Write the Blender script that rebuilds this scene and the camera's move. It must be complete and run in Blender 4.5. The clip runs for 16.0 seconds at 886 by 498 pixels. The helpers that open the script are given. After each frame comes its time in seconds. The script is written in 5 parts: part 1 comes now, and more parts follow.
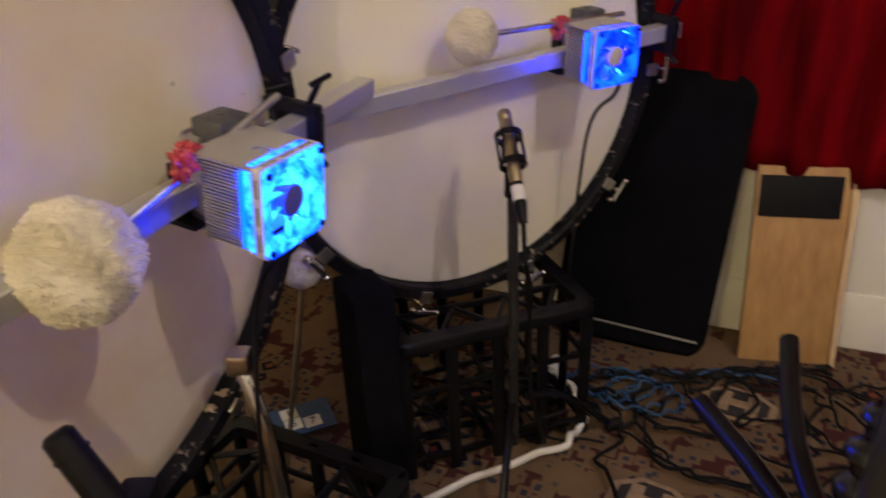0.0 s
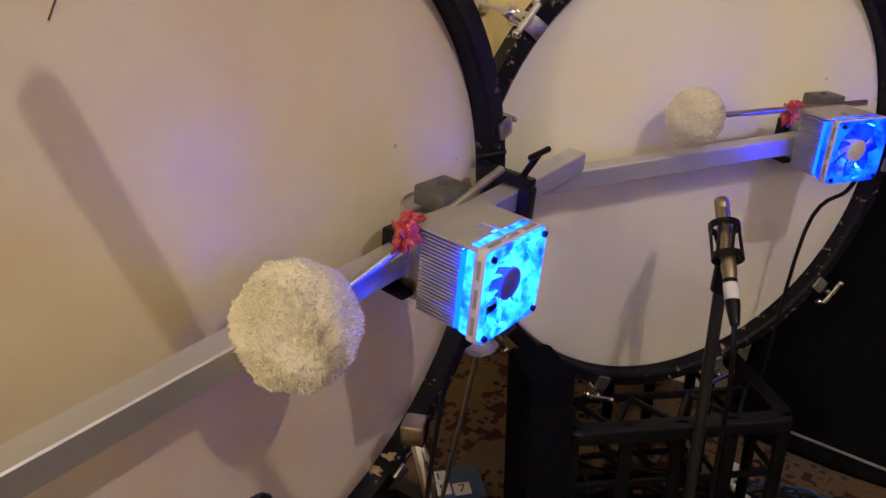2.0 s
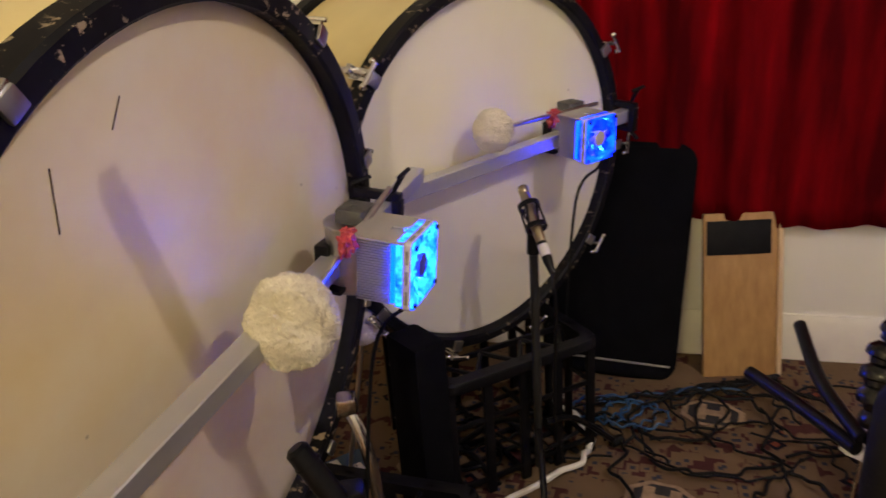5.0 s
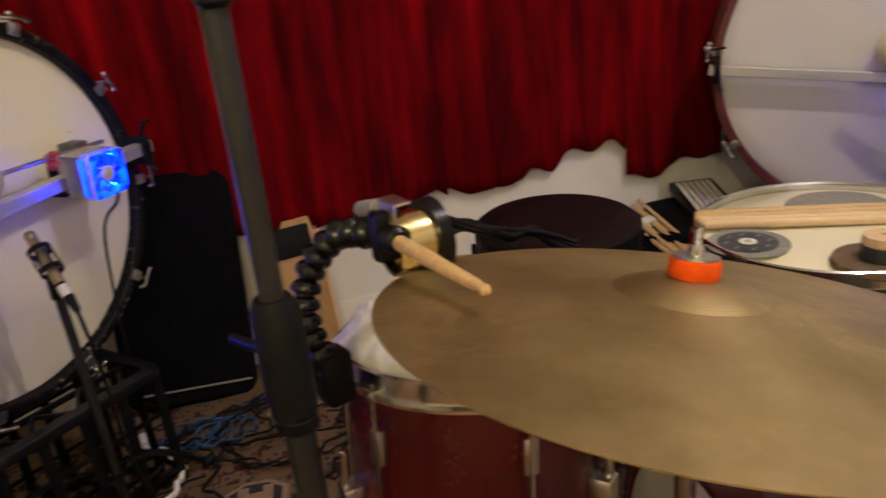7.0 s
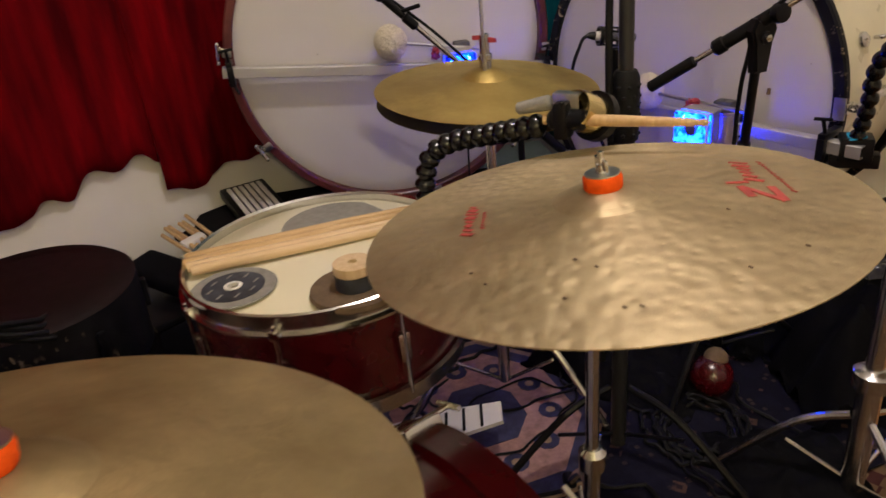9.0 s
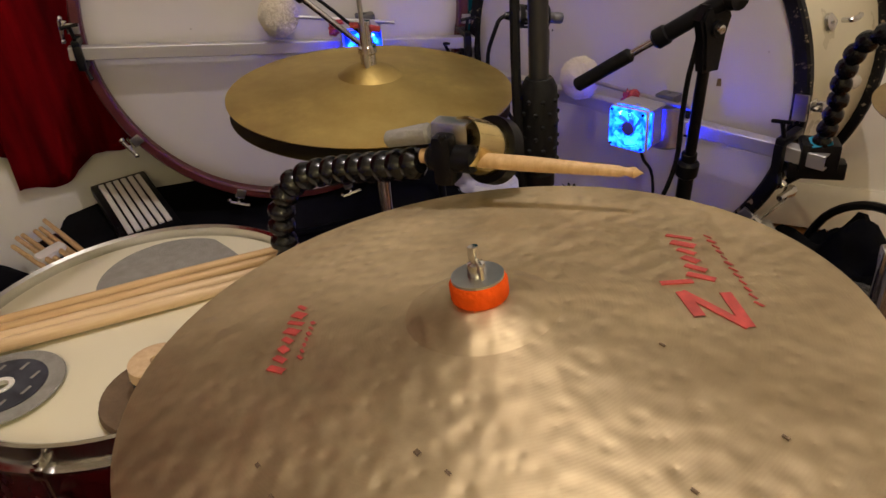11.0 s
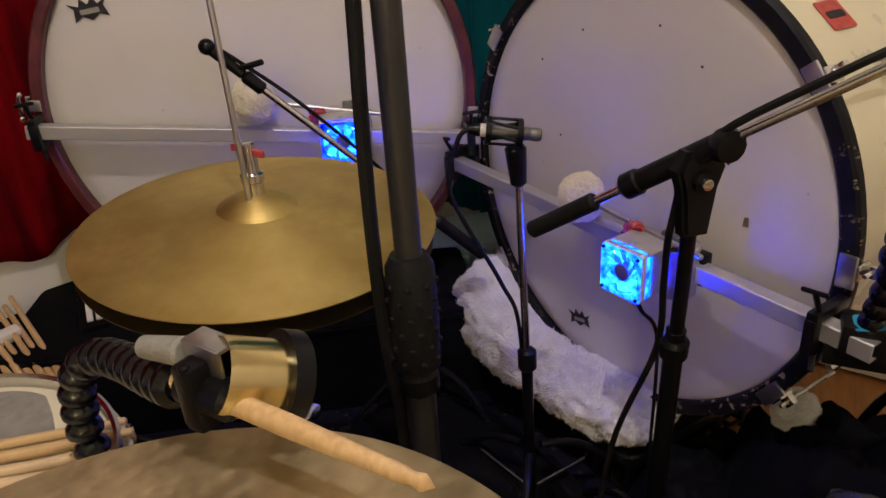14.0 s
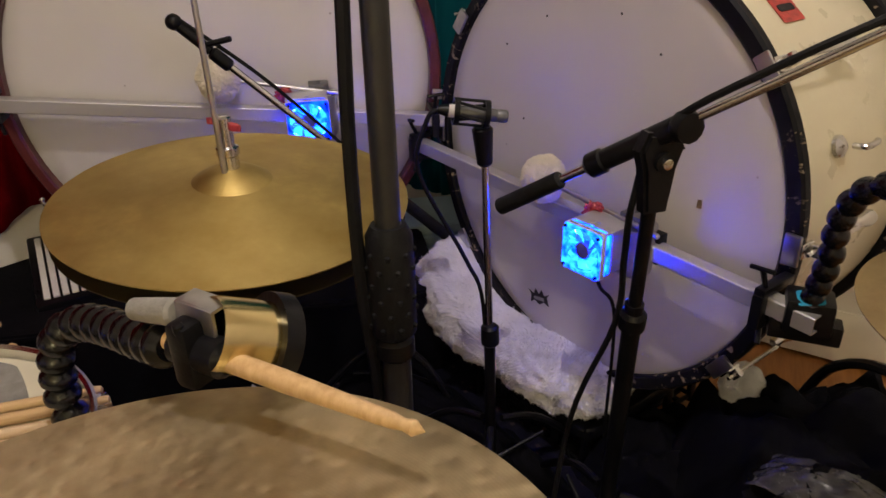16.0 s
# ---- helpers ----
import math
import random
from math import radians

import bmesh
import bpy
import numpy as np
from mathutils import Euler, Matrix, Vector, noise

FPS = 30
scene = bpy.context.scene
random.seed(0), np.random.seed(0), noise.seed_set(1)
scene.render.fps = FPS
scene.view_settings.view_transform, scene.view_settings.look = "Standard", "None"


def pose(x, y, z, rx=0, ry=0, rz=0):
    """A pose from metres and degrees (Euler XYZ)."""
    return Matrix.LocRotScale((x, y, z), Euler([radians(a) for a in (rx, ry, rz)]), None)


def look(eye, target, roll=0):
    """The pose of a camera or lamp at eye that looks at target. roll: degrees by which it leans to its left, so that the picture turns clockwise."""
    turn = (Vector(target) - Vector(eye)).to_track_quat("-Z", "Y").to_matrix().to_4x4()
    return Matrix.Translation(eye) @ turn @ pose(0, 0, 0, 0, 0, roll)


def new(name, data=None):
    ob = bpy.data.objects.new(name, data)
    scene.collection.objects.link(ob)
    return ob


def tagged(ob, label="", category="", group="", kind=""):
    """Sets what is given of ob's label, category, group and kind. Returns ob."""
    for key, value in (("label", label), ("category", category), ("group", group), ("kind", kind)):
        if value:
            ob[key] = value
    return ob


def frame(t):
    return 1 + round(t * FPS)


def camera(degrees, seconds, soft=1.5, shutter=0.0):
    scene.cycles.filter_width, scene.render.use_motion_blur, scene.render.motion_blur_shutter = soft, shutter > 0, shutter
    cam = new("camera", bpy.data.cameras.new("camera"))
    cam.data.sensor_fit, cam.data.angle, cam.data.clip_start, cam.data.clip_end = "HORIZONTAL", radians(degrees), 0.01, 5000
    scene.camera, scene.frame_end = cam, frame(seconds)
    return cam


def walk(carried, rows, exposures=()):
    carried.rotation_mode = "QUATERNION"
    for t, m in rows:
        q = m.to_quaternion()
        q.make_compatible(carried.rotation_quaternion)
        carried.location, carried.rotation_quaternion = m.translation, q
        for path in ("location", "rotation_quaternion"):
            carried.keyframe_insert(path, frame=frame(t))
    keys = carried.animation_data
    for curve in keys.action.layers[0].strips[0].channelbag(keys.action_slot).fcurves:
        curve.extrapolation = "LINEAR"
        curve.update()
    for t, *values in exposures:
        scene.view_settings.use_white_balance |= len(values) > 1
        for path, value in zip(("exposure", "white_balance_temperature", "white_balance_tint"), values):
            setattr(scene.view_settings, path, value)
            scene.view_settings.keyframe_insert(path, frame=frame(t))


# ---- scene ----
cam = camera(63.5, 16.0, soft=1.5, shutter=0.4)
PATH = [
    (0, (0.033, 0.023, 0.884), (-0.038, 1.815, 0.0), -2.5),
    (0.5, (0.005, 0.028, 0.902), (-0.324, 1.824, 0.085), -1.2),
    (1, (-0.026, 0.06, 0.909), (-0.441, 1.858, 0.136), 0.0),
    (1.5, (-0.047, 0.077, 0.907), (-0.489, 1.87, 0.14), 0.3),
    (2, (-0.043, 0.071, 0.9), (-0.504, 1.865, 0.146), -0.3),
    (2.5, (-0.027, 0.051, 0.897), (-0.516, 1.842, 0.154), -0.8),
    (3, (-0.011, 0.003, 0.924), (-0.519, 1.792, 0.189), -1.9),
    (3.2, (-0.005, -0.017, 0.925), (-0.512, 1.775, 0.197), -2.4),
    (5.3, (-0.188, -0.213, 0.975), (0.143, 1.625, 0.26), -4.1),
    (5.5, (-0.186, -0.232, 0.975), (0.241, 1.592, 0.275), -4.0),
    (6, (-0.187, -0.278, 0.964), (0.451, 1.496, 0.298), -4.4),
    (6.5, (-0.132, -0.323, 0.949), (0.747, 1.346, 0.282), -5.6),
    (7, (-0.07, -0.354, 0.936), (1.063, 1.139, 0.237), -6.5),
    (7.5, (-0.017, -0.36, 0.933), (1.325, 0.923, 0.189), -7.3),
    (8, (0.048, -0.385, 0.942), (1.586, 0.622, 0.154), -6.7),
    (8.3, (0.099, -0.411, 0.943), (1.71, 0.466, 0.145), -6.8),
    (8.5, (0.126, -0.422, 0.95), (1.763, 0.371, 0.119), -5.9),
    (9, (0.205, -0.44, 0.962), (1.875, 0.248, 0.103), -5.6),
    (9.5, (0.329, -0.465, 0.964), (2.002, 0.184, 0.081), -5.2),
    (9.7, (0.371, -0.47, 0.962), (2.041, 0.168, 0.064), -5.0),
    (11.8, (0.597, -0.433, 0.957), (2.239, 0.098, -0.055), -4.6),
    (12, (0.63, -0.451, 0.954), (2.28, 0.109, -0.027), -4.2),
    (12.5, (0.713, -0.496, 0.958), (2.363, 0.169, 0.043), -3.9),
    (13, (0.781, -0.516, 0.967), (2.424, 0.205, 0.084), -3.9),
    (13.5, (0.83, -0.545, 0.97), (2.46, 0.23, 0.107), -3.8),
    (14, (0.851, -0.574, 0.972), (2.465, 0.242, 0.118), -3.6),
    (14.5, (0.845, -0.589, 0.967), (2.452, 0.239, 0.111), -3.1),
    (15, (0.837, -0.586, 0.965), (2.444, 0.24, 0.105), -2.6),
    (15.5, (0.819, -0.57, 0.972), (2.451, 0.189, 0.099), -1.6),
    (16, (0.814, -0.568, 0.972), (2.465, 0.124, 0.081), -1.3),
]
walk(cam, [(t, look(eye, target, roll)) for t, eye, target, roll in PATH],
     exposures=[(0.0, -0.10), (6.0, -0.13), (8.0, -0.22), (9.5, -0.33), (12.0, -0.47), (13.0, -0.32), (16.0, -0.32)])

# ---- light ----
world = bpy.data.worlds.new("world")
scene.world = world
world.use_nodes = True
world.node_tree.nodes["Background"].inputs[0].default_value = (1.0, 0.85, 0.65, 1)
world.node_tree.nodes["Background"].inputs[1].default_value = 0.01


def lamp(name, place, watts, colour, radius):
    data = bpy.data.lights.new(name, "POINT")
    data.energy, data.color, data.shadow_soft_size = watts, colour, radius
    ob = new(name, data)
    ob.location = place
    return ob


lamp("ceiling_bulb", (1.07, -0.45, 2.3), 46, (1.0, 0.90, 0.885), 0.007)
lamp("corner_bulb", (-0.9, -1.1, 1.6), 32, (1.0, 0.83, 0.44), 0.012)

FZ = -0.03          # floor level


# ---- materials ----
def nodes_of(name):
    m = bpy.data.materials.new(name)
    m.use_nodes = True
    t = m.node_tree
    return m, t, t.nodes["Principled BSDF"]


def add_node(t, kind, **kw):
    n = t.nodes.new(kind)
    for k, v in kw.items():
        n.inputs[k].default_value = v
    return n


def ramp(t, src, stops):
    r = t.nodes.new("ShaderNodeValToRGB")
    els = r.color_ramp.elements
    while len(els) < len(stops):
        els.new(0.5)
    for e, (p, c) in zip(els, stops):
        e.position, e.color = p, (*c, 1)
    t.links.new(src, r.inputs["Fac"])
    return r.outputs["Color"]


def coords(t, scale=(1, 1, 1)):
    tc = t.nodes.new("ShaderNodeTexCoord")
    mp = t.nodes.new("ShaderNodeMapping")
    mp.inputs["Scale"].default_value = scale
    t.links.new(tc.outputs["Object"], mp.inputs["Vector"])
    return mp.outputs["Vector"]


def noise_fac(t, vec, scale, detail=4.0, rough=0.55):
    n = add_node(t, "ShaderNodeTexNoise", Scale=scale, Detail=detail, Roughness=rough)
    t.links.new(vec, n.inputs["Vector"])
    return n.outputs["Fac"]


def bump(t, b, fac, strength, distance=0.002):
    n = add_node(t, "ShaderNodeBump", Strength=strength, Distance=distance)
    t.links.new(fac, n.inputs["Height"])
    t.links.new(n.outputs["Normal"], b.inputs["Normal"])


def shade(c, k):
    return tuple(min(1.0, v * k) for v in c)


def plain(name, colour, rough=0.5, metal=0.0, vary=0.15, scale=12.0, grain=0.1, fine=180.0, stretch=(1, 1, 1), spec=0.5):
    """A surface with broad blotches in colour, uneven gloss and a fine relief."""
    m, t, b = nodes_of(name)
    v = coords(t, stretch)
    big = noise_fac(t, v, scale)
    t.links.new(ramp(t, big, [(0.3, shade(colour, 1 - vary)), (0.7, shade(colour, 1 + vary))]), b.inputs["Base Color"])
    small = noise_fac(t, v, fine, 3.0)
    rr = add_node(t, "ShaderNodeMapRange")
    rr.inputs["To Min"].default_value, rr.inputs["To Max"].default_value = max(0.03, rough - 0.1), min(1, rough + 0.1)
    t.links.new(noise_fac(t, v, scale * 3), rr.inputs["Value"])
    t.links.new(rr.outputs["Result"], b.inputs["Roughness"])
    b.inputs["Metallic"].default_value = metal
    b.inputs["Specular IOR Level"].default_value = spec
    if grain:
        bump(t, b, small, grain)
    return m


def glow(name, colour, strength, alpha=1.0):
    m, t, b = nodes_of(name)
    b.inputs["Base Color"].default_value = (*shade(colour, 0.5), 1)
    b.inputs["Roughness"].default_value = 0.3
    b.inputs["Emission Color"].default_value = (*colour, 1)
    b.inputs["Emission Strength"].default_value = strength
    return m


def drumhead(name, colour, stain, amount):
    m, t, b = nodes_of(name)
    v = coords(t)
    broad = ramp(t, noise_fac(t, v, 3.2, 5.0), [(0.35, colour), (0.72, stain)])
    mix = t.nodes.new("ShaderNodeMix")
    mix.data_type = "RGBA"
    mix.inputs["Factor"].default_value = amount
    mix.inputs["A"].default_value = (*colour, 1)
    t.links.new(broad, mix.inputs["B"])
    # small scuffs and dots where the beater lands
    vo = add_node(t, "ShaderNodeTexVoronoi", Scale=9.0)
    t.links.new(v, vo.inputs["Vector"])
    dots = ramp(t, vo.outputs["Distance"], [(0.018, (0.25, 0.2, 0.16)), (0.03, (1, 1, 1))])
    mul = t.nodes.new("ShaderNodeMix")
    mul.data_type, mul.blend_type = "RGBA", "MULTIPLY"
    mul.inputs["Factor"].default_value = 0.55
    t.links.new(mix.outputs["Result"], mul.inputs["A"])
    t.links.new(dots, mul.inputs["B"])
    t.links.new(mul.outputs["Result"], b.inputs["Base Color"])
    b.inputs["Roughness"].default_value = 0.42
    b.inputs["Coat Weight"].default_value = 0.15
    b.inputs["Coat Roughness"].default_value = 0.3
    bump(t, b, noise_fac(t, v, 420, 2.0), 0.12, 0.0006)
    return m


def cymbal_metal(name, colour, dark, hammered, worn_amount=0.0, brushed=0.5, dents=58.0):
    m, t, b = nodes_of(name)
    v = coords(t)
    n1 = noise_fac(t, v, 7.0, 6.0, 0.65)
    base = ramp(t, n1, [(0.34, dark), (0.56, colour), (0.72, shade(colour, 1.3))])
    # worn streaks and veins in the patina
    nz = add_node(t, "ShaderNodeTexNoise", Scale=16.0, Detail=9.0, Roughness=0.72, Distortion=0.9)
    t.links.new(v, nz.inputs["Vector"])
    vein = ramp(t, nz.outputs["Fac"], [(0.50, (0, 0, 0)), (0.57, (worn_amount, worn_amount, worn_amount)), (0.70, (0, 0, 0))])
    where = ramp(t, noise_fac(t, v, 5.0, 2.0), [(0.52, (0, 0, 0)), (0.66, (1, 1, 1))])
    vm = t.nodes.new("ShaderNodeMath")
    vm.operation = "MULTIPLY"
    t.links.new(vein, vm.inputs[0])
    t.links.new(where, vm.inputs[1])
    worn = t.nodes.new("ShaderNodeMix")
    worn.data_type = "RGBA"
    t.links.new(vm.outputs[0], worn.inputs["Factor"])
    t.links.new(base, worn.inputs["A"])
    worn.inputs["B"].default_value = (*shade(colour, 1.75), 1)
    t.links.new(worn.outputs["Result"], b.inputs["Base Color"])
    b.inputs["Metallic"].default_value = 1.0
    rr = add_node(t, "ShaderNodeMapRange")
    rr.inputs["To Min"].default_value, rr.inputs["To Max"].default_value = 0.47, 0.64
    t.links.new(n1, rr.inputs["Value"])
    t.links.new(rr.outputs["Result"], b.inputs["Roughness"])
    tg = t.nodes.new("ShaderNodeTangent")
    tg.direction_type, tg.axis = "RADIAL", "Z"
    t.links.new(tg.outputs["Tangent"], b.inputs["Tangent"])
    b.inputs["Anisotropic"].default_value = brushed
    b.inputs["Anisotropic Rotation"].default_value = 0.25
    # lathe grooves run in rings, hammer marks are scattered
    ln = t.nodes.new("ShaderNodeVectorMath")
    ln.operation = "LENGTH"
    t.links.new(v, ln.inputs[0])
    sn = t.nodes.new("ShaderNodeMath")
    sn.operation = "MULTIPLY"
    sn.inputs[1].default_value = 2600.0
    t.links.new(ln.outputs["Value"], sn.inputs[0])
    si = t.nodes.new("ShaderNodeMath")
    si.operation = "SINE"
    t.links.new(sn.outputs[0], si.inputs[0])
    b1 = add_node(t, "ShaderNodeBump", Strength=0.05, Distance=0.0004)
    t.links.new(si.outputs[0], b1.inputs["Height"])
    vo = add_node(t, "ShaderNodeTexVoronoi", Scale=dents)
    vo.feature = "SMOOTH_F1"
    t.links.new(v, vo.inputs["Vector"])
    b2 = add_node(t, "ShaderNodeBump", Strength=hammered, Distance=0.004)
    t.links.new(vo.outputs["Distance"], b2.inputs["Height"])
    t.links.new(b1.outputs["Normal"], b2.inputs["Normal"])
    t.links.new(b2.outputs["Normal"], b.inputs["Normal"])
    return m


def velvet(name, deep, bright):
    m, t, b = nodes_of(name)
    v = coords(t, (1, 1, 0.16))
    # vertical streaks paint the cloth's highlights into the base colour
    sheen_streak = noise_fac(t, v, 17, 5.0, 0.5)
    t.links.new(ramp(t, sheen_streak, [(0.35, deep), (0.6, shade(bright, 0.55)), (0.78, bright)]), b.inputs["Base Color"])
    b.inputs["Roughness"].default_value = 0.85
    b.inputs["Sheen Weight"].default_value = 0.35
    b.inputs["Sheen Roughness"].default_value = 0.4
    b.inputs["Sheen Tint"].default_value = (*shade(bright, 2.0), 1)
    b.inputs["Specular IOR Level"].default_value = 0.04
    bump(t, b, noise_fac(t, coords(t), 300, 2.0), 0.25, 0.001)
    return m


def wood(name, light, dark, stretch=(1, 12, 12), scale=9.0, rough=0.5):
    m, t, b = nodes_of(name)
    v = coords(t, stretch)
    g = noise_fac(t, v, scale, 6.0, 0.6)
    t.links.new(ramp(t, g, [(0.3, dark), (0.7, light)]), b.inputs["Base Color"])
    b.inputs["Roughness"].default_value = rough
    bump(t, b, noise_fac(t, v, scale * 6, 3.0), 0.12, 0.001)
    return m


def rug_weave(name, palette, scale):
    """A woven field: angular figures in a few yarn colours with a knotted relief."""
    m, t, b = nodes_of(name)
    v = coords(t)
    vo = add_node(t, "ShaderNodeTexVoronoi", Scale=scale)
    vo.distance = "MANHATTAN"
    t.links.new(v, vo.inputs["Vector"])
    fig = ramp(t, vo.outputs["Distance"], [(0.0, palette[2]), (0.16, palette[2]), (0.17, palette[1]), (0.34, palette[1]), (0.35, palette[0])])
    v2 = add_node(t, "ShaderNodeTexVoronoi", Scale=scale * 2.7)
    v2.distance = "CHEBYCHEV"
    t.links.new(v, v2.inputs["Vector"])
    small = ramp(t, v2.outputs["Distance"], [(0.0, palette[3]), (0.2, palette[3]), (0.21, palette[0]), (0.5, palette[0]), (0.51, palette[4])])
    mix = t.nodes.new("ShaderNodeMix")
    mix.data_type = "RGBA"
    t.links.new(ramp(t, noise_fac(t, v, scale * 0.8, 2.0), [(0.47, (0, 0, 0)), (0.5, (1, 1, 1))]), mix.inputs["Factor"])
    t.links.new(fig, mix.inputs["A"])
    t.links.new(small, mix.inputs["B"])
    wear = t.nodes.new("ShaderNodeMix")
    wear.data_type, wear.blend_type = "RGBA", "MULTIPLY"
    wear.inputs["Factor"].default_value = 0.6
    t.links.new(mix.outputs["Result"], wear.inputs["A"])
    t.links.new(ramp(t, noise_fac(t, v, 5.0, 6.0), [(0.3, (0.55, 0.5, 0.45)), (0.7, (1.1, 1.05, 1.0))]), wear.inputs["B"])
    t.links.new(wear.outputs["Result"], b.inputs["Base Color"])
    b.inputs["Roughness"].default_value = 0.95
    b.inputs["Specular IOR Level"].default_value = 0.1
    bump(t, b, noise_fac(t, v, 520, 2.0), 0.6, 0.002)
    return m


M_WALL = plain("wall_paint", (0.86, 0.83, 0.76), 0.6, vary=0.05, scale=3.0, grain=0.15, fine=240)
M_CEIL = plain("ceiling_paint", (0.8, 0.77, 0.70), 0.8, vary=0.03)
M_TRIM = plain("trim_gloss", (0.84, 0.80, 0.72), 0.35, vary=0.05)
M_RUG = rug_weave("rug_tan", [(0.17, 0.115, 0.07), (0.012, 0.013, 0.026), (0.26, 0.075, 0.045), (0.04, 0.045, 0.07), (0.07, 0.024, 0.024)], 14.0)
M_RUG2 = rug_weave("rug_navy", [(0.007, 0.007, 0.017), (0.08, 0.047, 0.04), (0.02, 0.012, 0.02), (0.05, 0.036, 0.036), (0.009, 0.009, 0.022)], 17.0)
M_NAVY = plain("navy_yarn", (0.03, 0.03, 0.075), 0.95, vary=0.3, scale=60, grain=0.5, fine=520)
M_ROSE = plain("rose_yarn", (0.34, 0.19, 0.16), 0.95, vary=0.25, scale=60, grain=0.5, fine=520)
M_TANYARN = plain("tan_yarn", (0.28, 0.19, 0.12), 0.95, vary=0.25, scale=60, grain=0.5, fine=520)
M_BLACKYARN = plain("black_yarn", (0.02, 0.018, 0.02), 0.95, vary=0.3, scale=60, grain=0.5, fine=520)
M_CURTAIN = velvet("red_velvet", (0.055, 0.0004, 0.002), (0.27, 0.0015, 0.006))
M_TEAL = velvet("teal_cloth", (0.002, 0.05, 0.07), (0.005, 0.12, 0.15))
M_HEAD_A = drumhead("head_cream", (0.86, 0.79, 0.60), (0.72, 0.54, 0.24), 0.9)
M_HEAD_B = drumhead("head_white", (0.83, 0.79, 0.63), (0.75, 0.67, 0.43), 0.5)
M_HEAD_C = drumhead("head_coated", (0.63, 0.61, 0.60), (0.56, 0.53, 0.50), 0.4)
M_HEAD_D = drumhead("head_smooth", (0.54, 0.515, 0.53), (0.47, 0.43, 0.42), 0.4)
def chipped_paint(name, paint, under):
    """Black paint with flakes knocked off it in patches."""
    m, t, b = nodes_of(name)
    v = coords(t)
    flakes = ramp(t, noise_fac(t, coords(t, (1, 1, 0.6)), 75, 5.0, 0.6), [(0.60, (0, 0, 0)), (0.625, (1, 1, 1))])
    where = ramp(t, noise_fac(t, v, 9, 2.0), [(0.50, (0, 0, 0)), (0.60, (1, 1, 1))])
    both = t.nodes.new("ShaderNodeMath")
    both.operation = "MULTIPLY"
    t.links.new(flakes, both.inputs[0])
    t.links.new(where, both.inputs[1])
    mix = t.nodes.new("ShaderNodeMix")
    mix.data_type = "RGBA"
    t.links.new(both.outputs[0], mix.inputs["Factor"])
    t.links.new(ramp(t, noise_fac(t, v, 25), [(0.3, shade(paint, 0.5)), (0.7, shade(paint, 1.5))]), mix.inputs["A"])
    mix.inputs["B"].default_value = (*under, 1)
    t.links.new(mix.outputs["Result"], b.inputs["Base Color"])
    b.inputs["Roughness"].default_value = 0.5
    b.inputs["Specular IOR Level"].default_value = 0.14
    bump(t, b, both.outputs[0], -0.5, 0.001)
    return m


M_HOOP = chipped_paint("hoop_black", (0.006, 0.0058, 0.008), (0.36, 0.28, 0.19))
M_HOOP_RED = plain("hoop_maroon", (0.10, 0.022, 0.020), 0.35, vary=0.3, scale=20)
M_SHELL_CREAM = plain("shell_cream", (0.72, 0.60, 0.30), 0.35, vary=0.08, scale=5)
M_SHELL_WHITE = plain("shell_white", (0.66, 0.61, 0.44), 0.3, vary=0.06, scale=5)
M_SHELL_RED = plain("shell_red", (0.06, 0.0015, 0.004), 0.25, vary=0.25, scale=8, grain=0.03, spec=0.7)
M_SHELL_NAVY = plain("shell_navy", (0.02, 0.025, 0.07), 0.3, vary=0.6, scale=30, stretch=(1, 1, 4))
M_CHROME = plain("chrome", (0.62, 0.61, 0.60), 0.21, 1.0, vary=0.08, scale=30, grain=0.04)
M_STEEL = plain("zinc_steel", (0.52, 0.52, 0.52), 0.34, 1.0, vary=0.15, scale=40, grain=0.1)
M_ALU = plain("aluminium_bar", (0.58, 0.57, 0.57), 0.5, 0.75, vary=0.12, scale=14, grain=0.12, fine=300, stretch=(0.1, 1, 1))
M_CAST = plain("cast_grey", (0.13, 0.13, 0.135), 0.45, 0.6, vary=0.2, scale=50)
M_BLACK = plain("black_plastic", (0.005, 0.005, 0.0065), 0.32, vary=0.3, scale=30, grain=0.15, spec=0.2)
M_LINK = plain("glossy_black_link", (0.004, 0.004, 0.005), 0.24, vary=0.2, scale=40, grain=0.02, spec=0.45)
M_RUBBER = plain("black_rubber", (0.005, 0.005, 0.006), 0.6, vary=0.3, scale=40, grain=0.3, spec=0.2)
M_CLOTH = plain("black_cloth", (0.004, 0.004, 0.0055), 0.95, vary=0.3, scale=20, grain=0.6, fine=500, spec=0.06)
M_TUBE = plain("grey_tube", (0.028, 0.028, 0.029), 0.36, 0.3, vary=0.15, scale=30)
M_BRASS = plain("brass_cup", (0.62, 0.50, 0.24), 0.22, 1.0, vary=0.15, scale=20, grain=0.03)
M_GOLD = plain("mic_champagne", (0.40, 0.33, 0.22), 0.32, 0.9, vary=0.1, scale=30)


def boucle(name, colour):
    """Curly fleece: small round tufts."""
    m, t, b = nodes_of(name)
    v = coords(t)
    t.links.new(ramp(t, noise_fac(t, v, 30, 4.0), [(0.3, shade(colour, 0.82)), (0.7, colour)]), b.inputs["Base Color"])
    b.inputs["Roughness"].default_value = 0.95
    b.inputs["Specular IOR Level"].default_value = 0.1
    b.inputs["Sheen Weight"].default_value = 0.3
    vo = add_node(t, "ShaderNodeTexVoronoi", Scale=150.0)
    vo.feature = "SMOOTH_F1"
    t.links.new(v, vo.inputs["Vector"])
    n = add_node(t, "ShaderNodeBump", Strength=0.4, Distance=0.003)
    n.invert = True
    t.links.new(vo.outputs["Distance"], n.inputs["Height"])
    t.links.new(n.outputs["Normal"], b.inputs["Normal"])
    return m


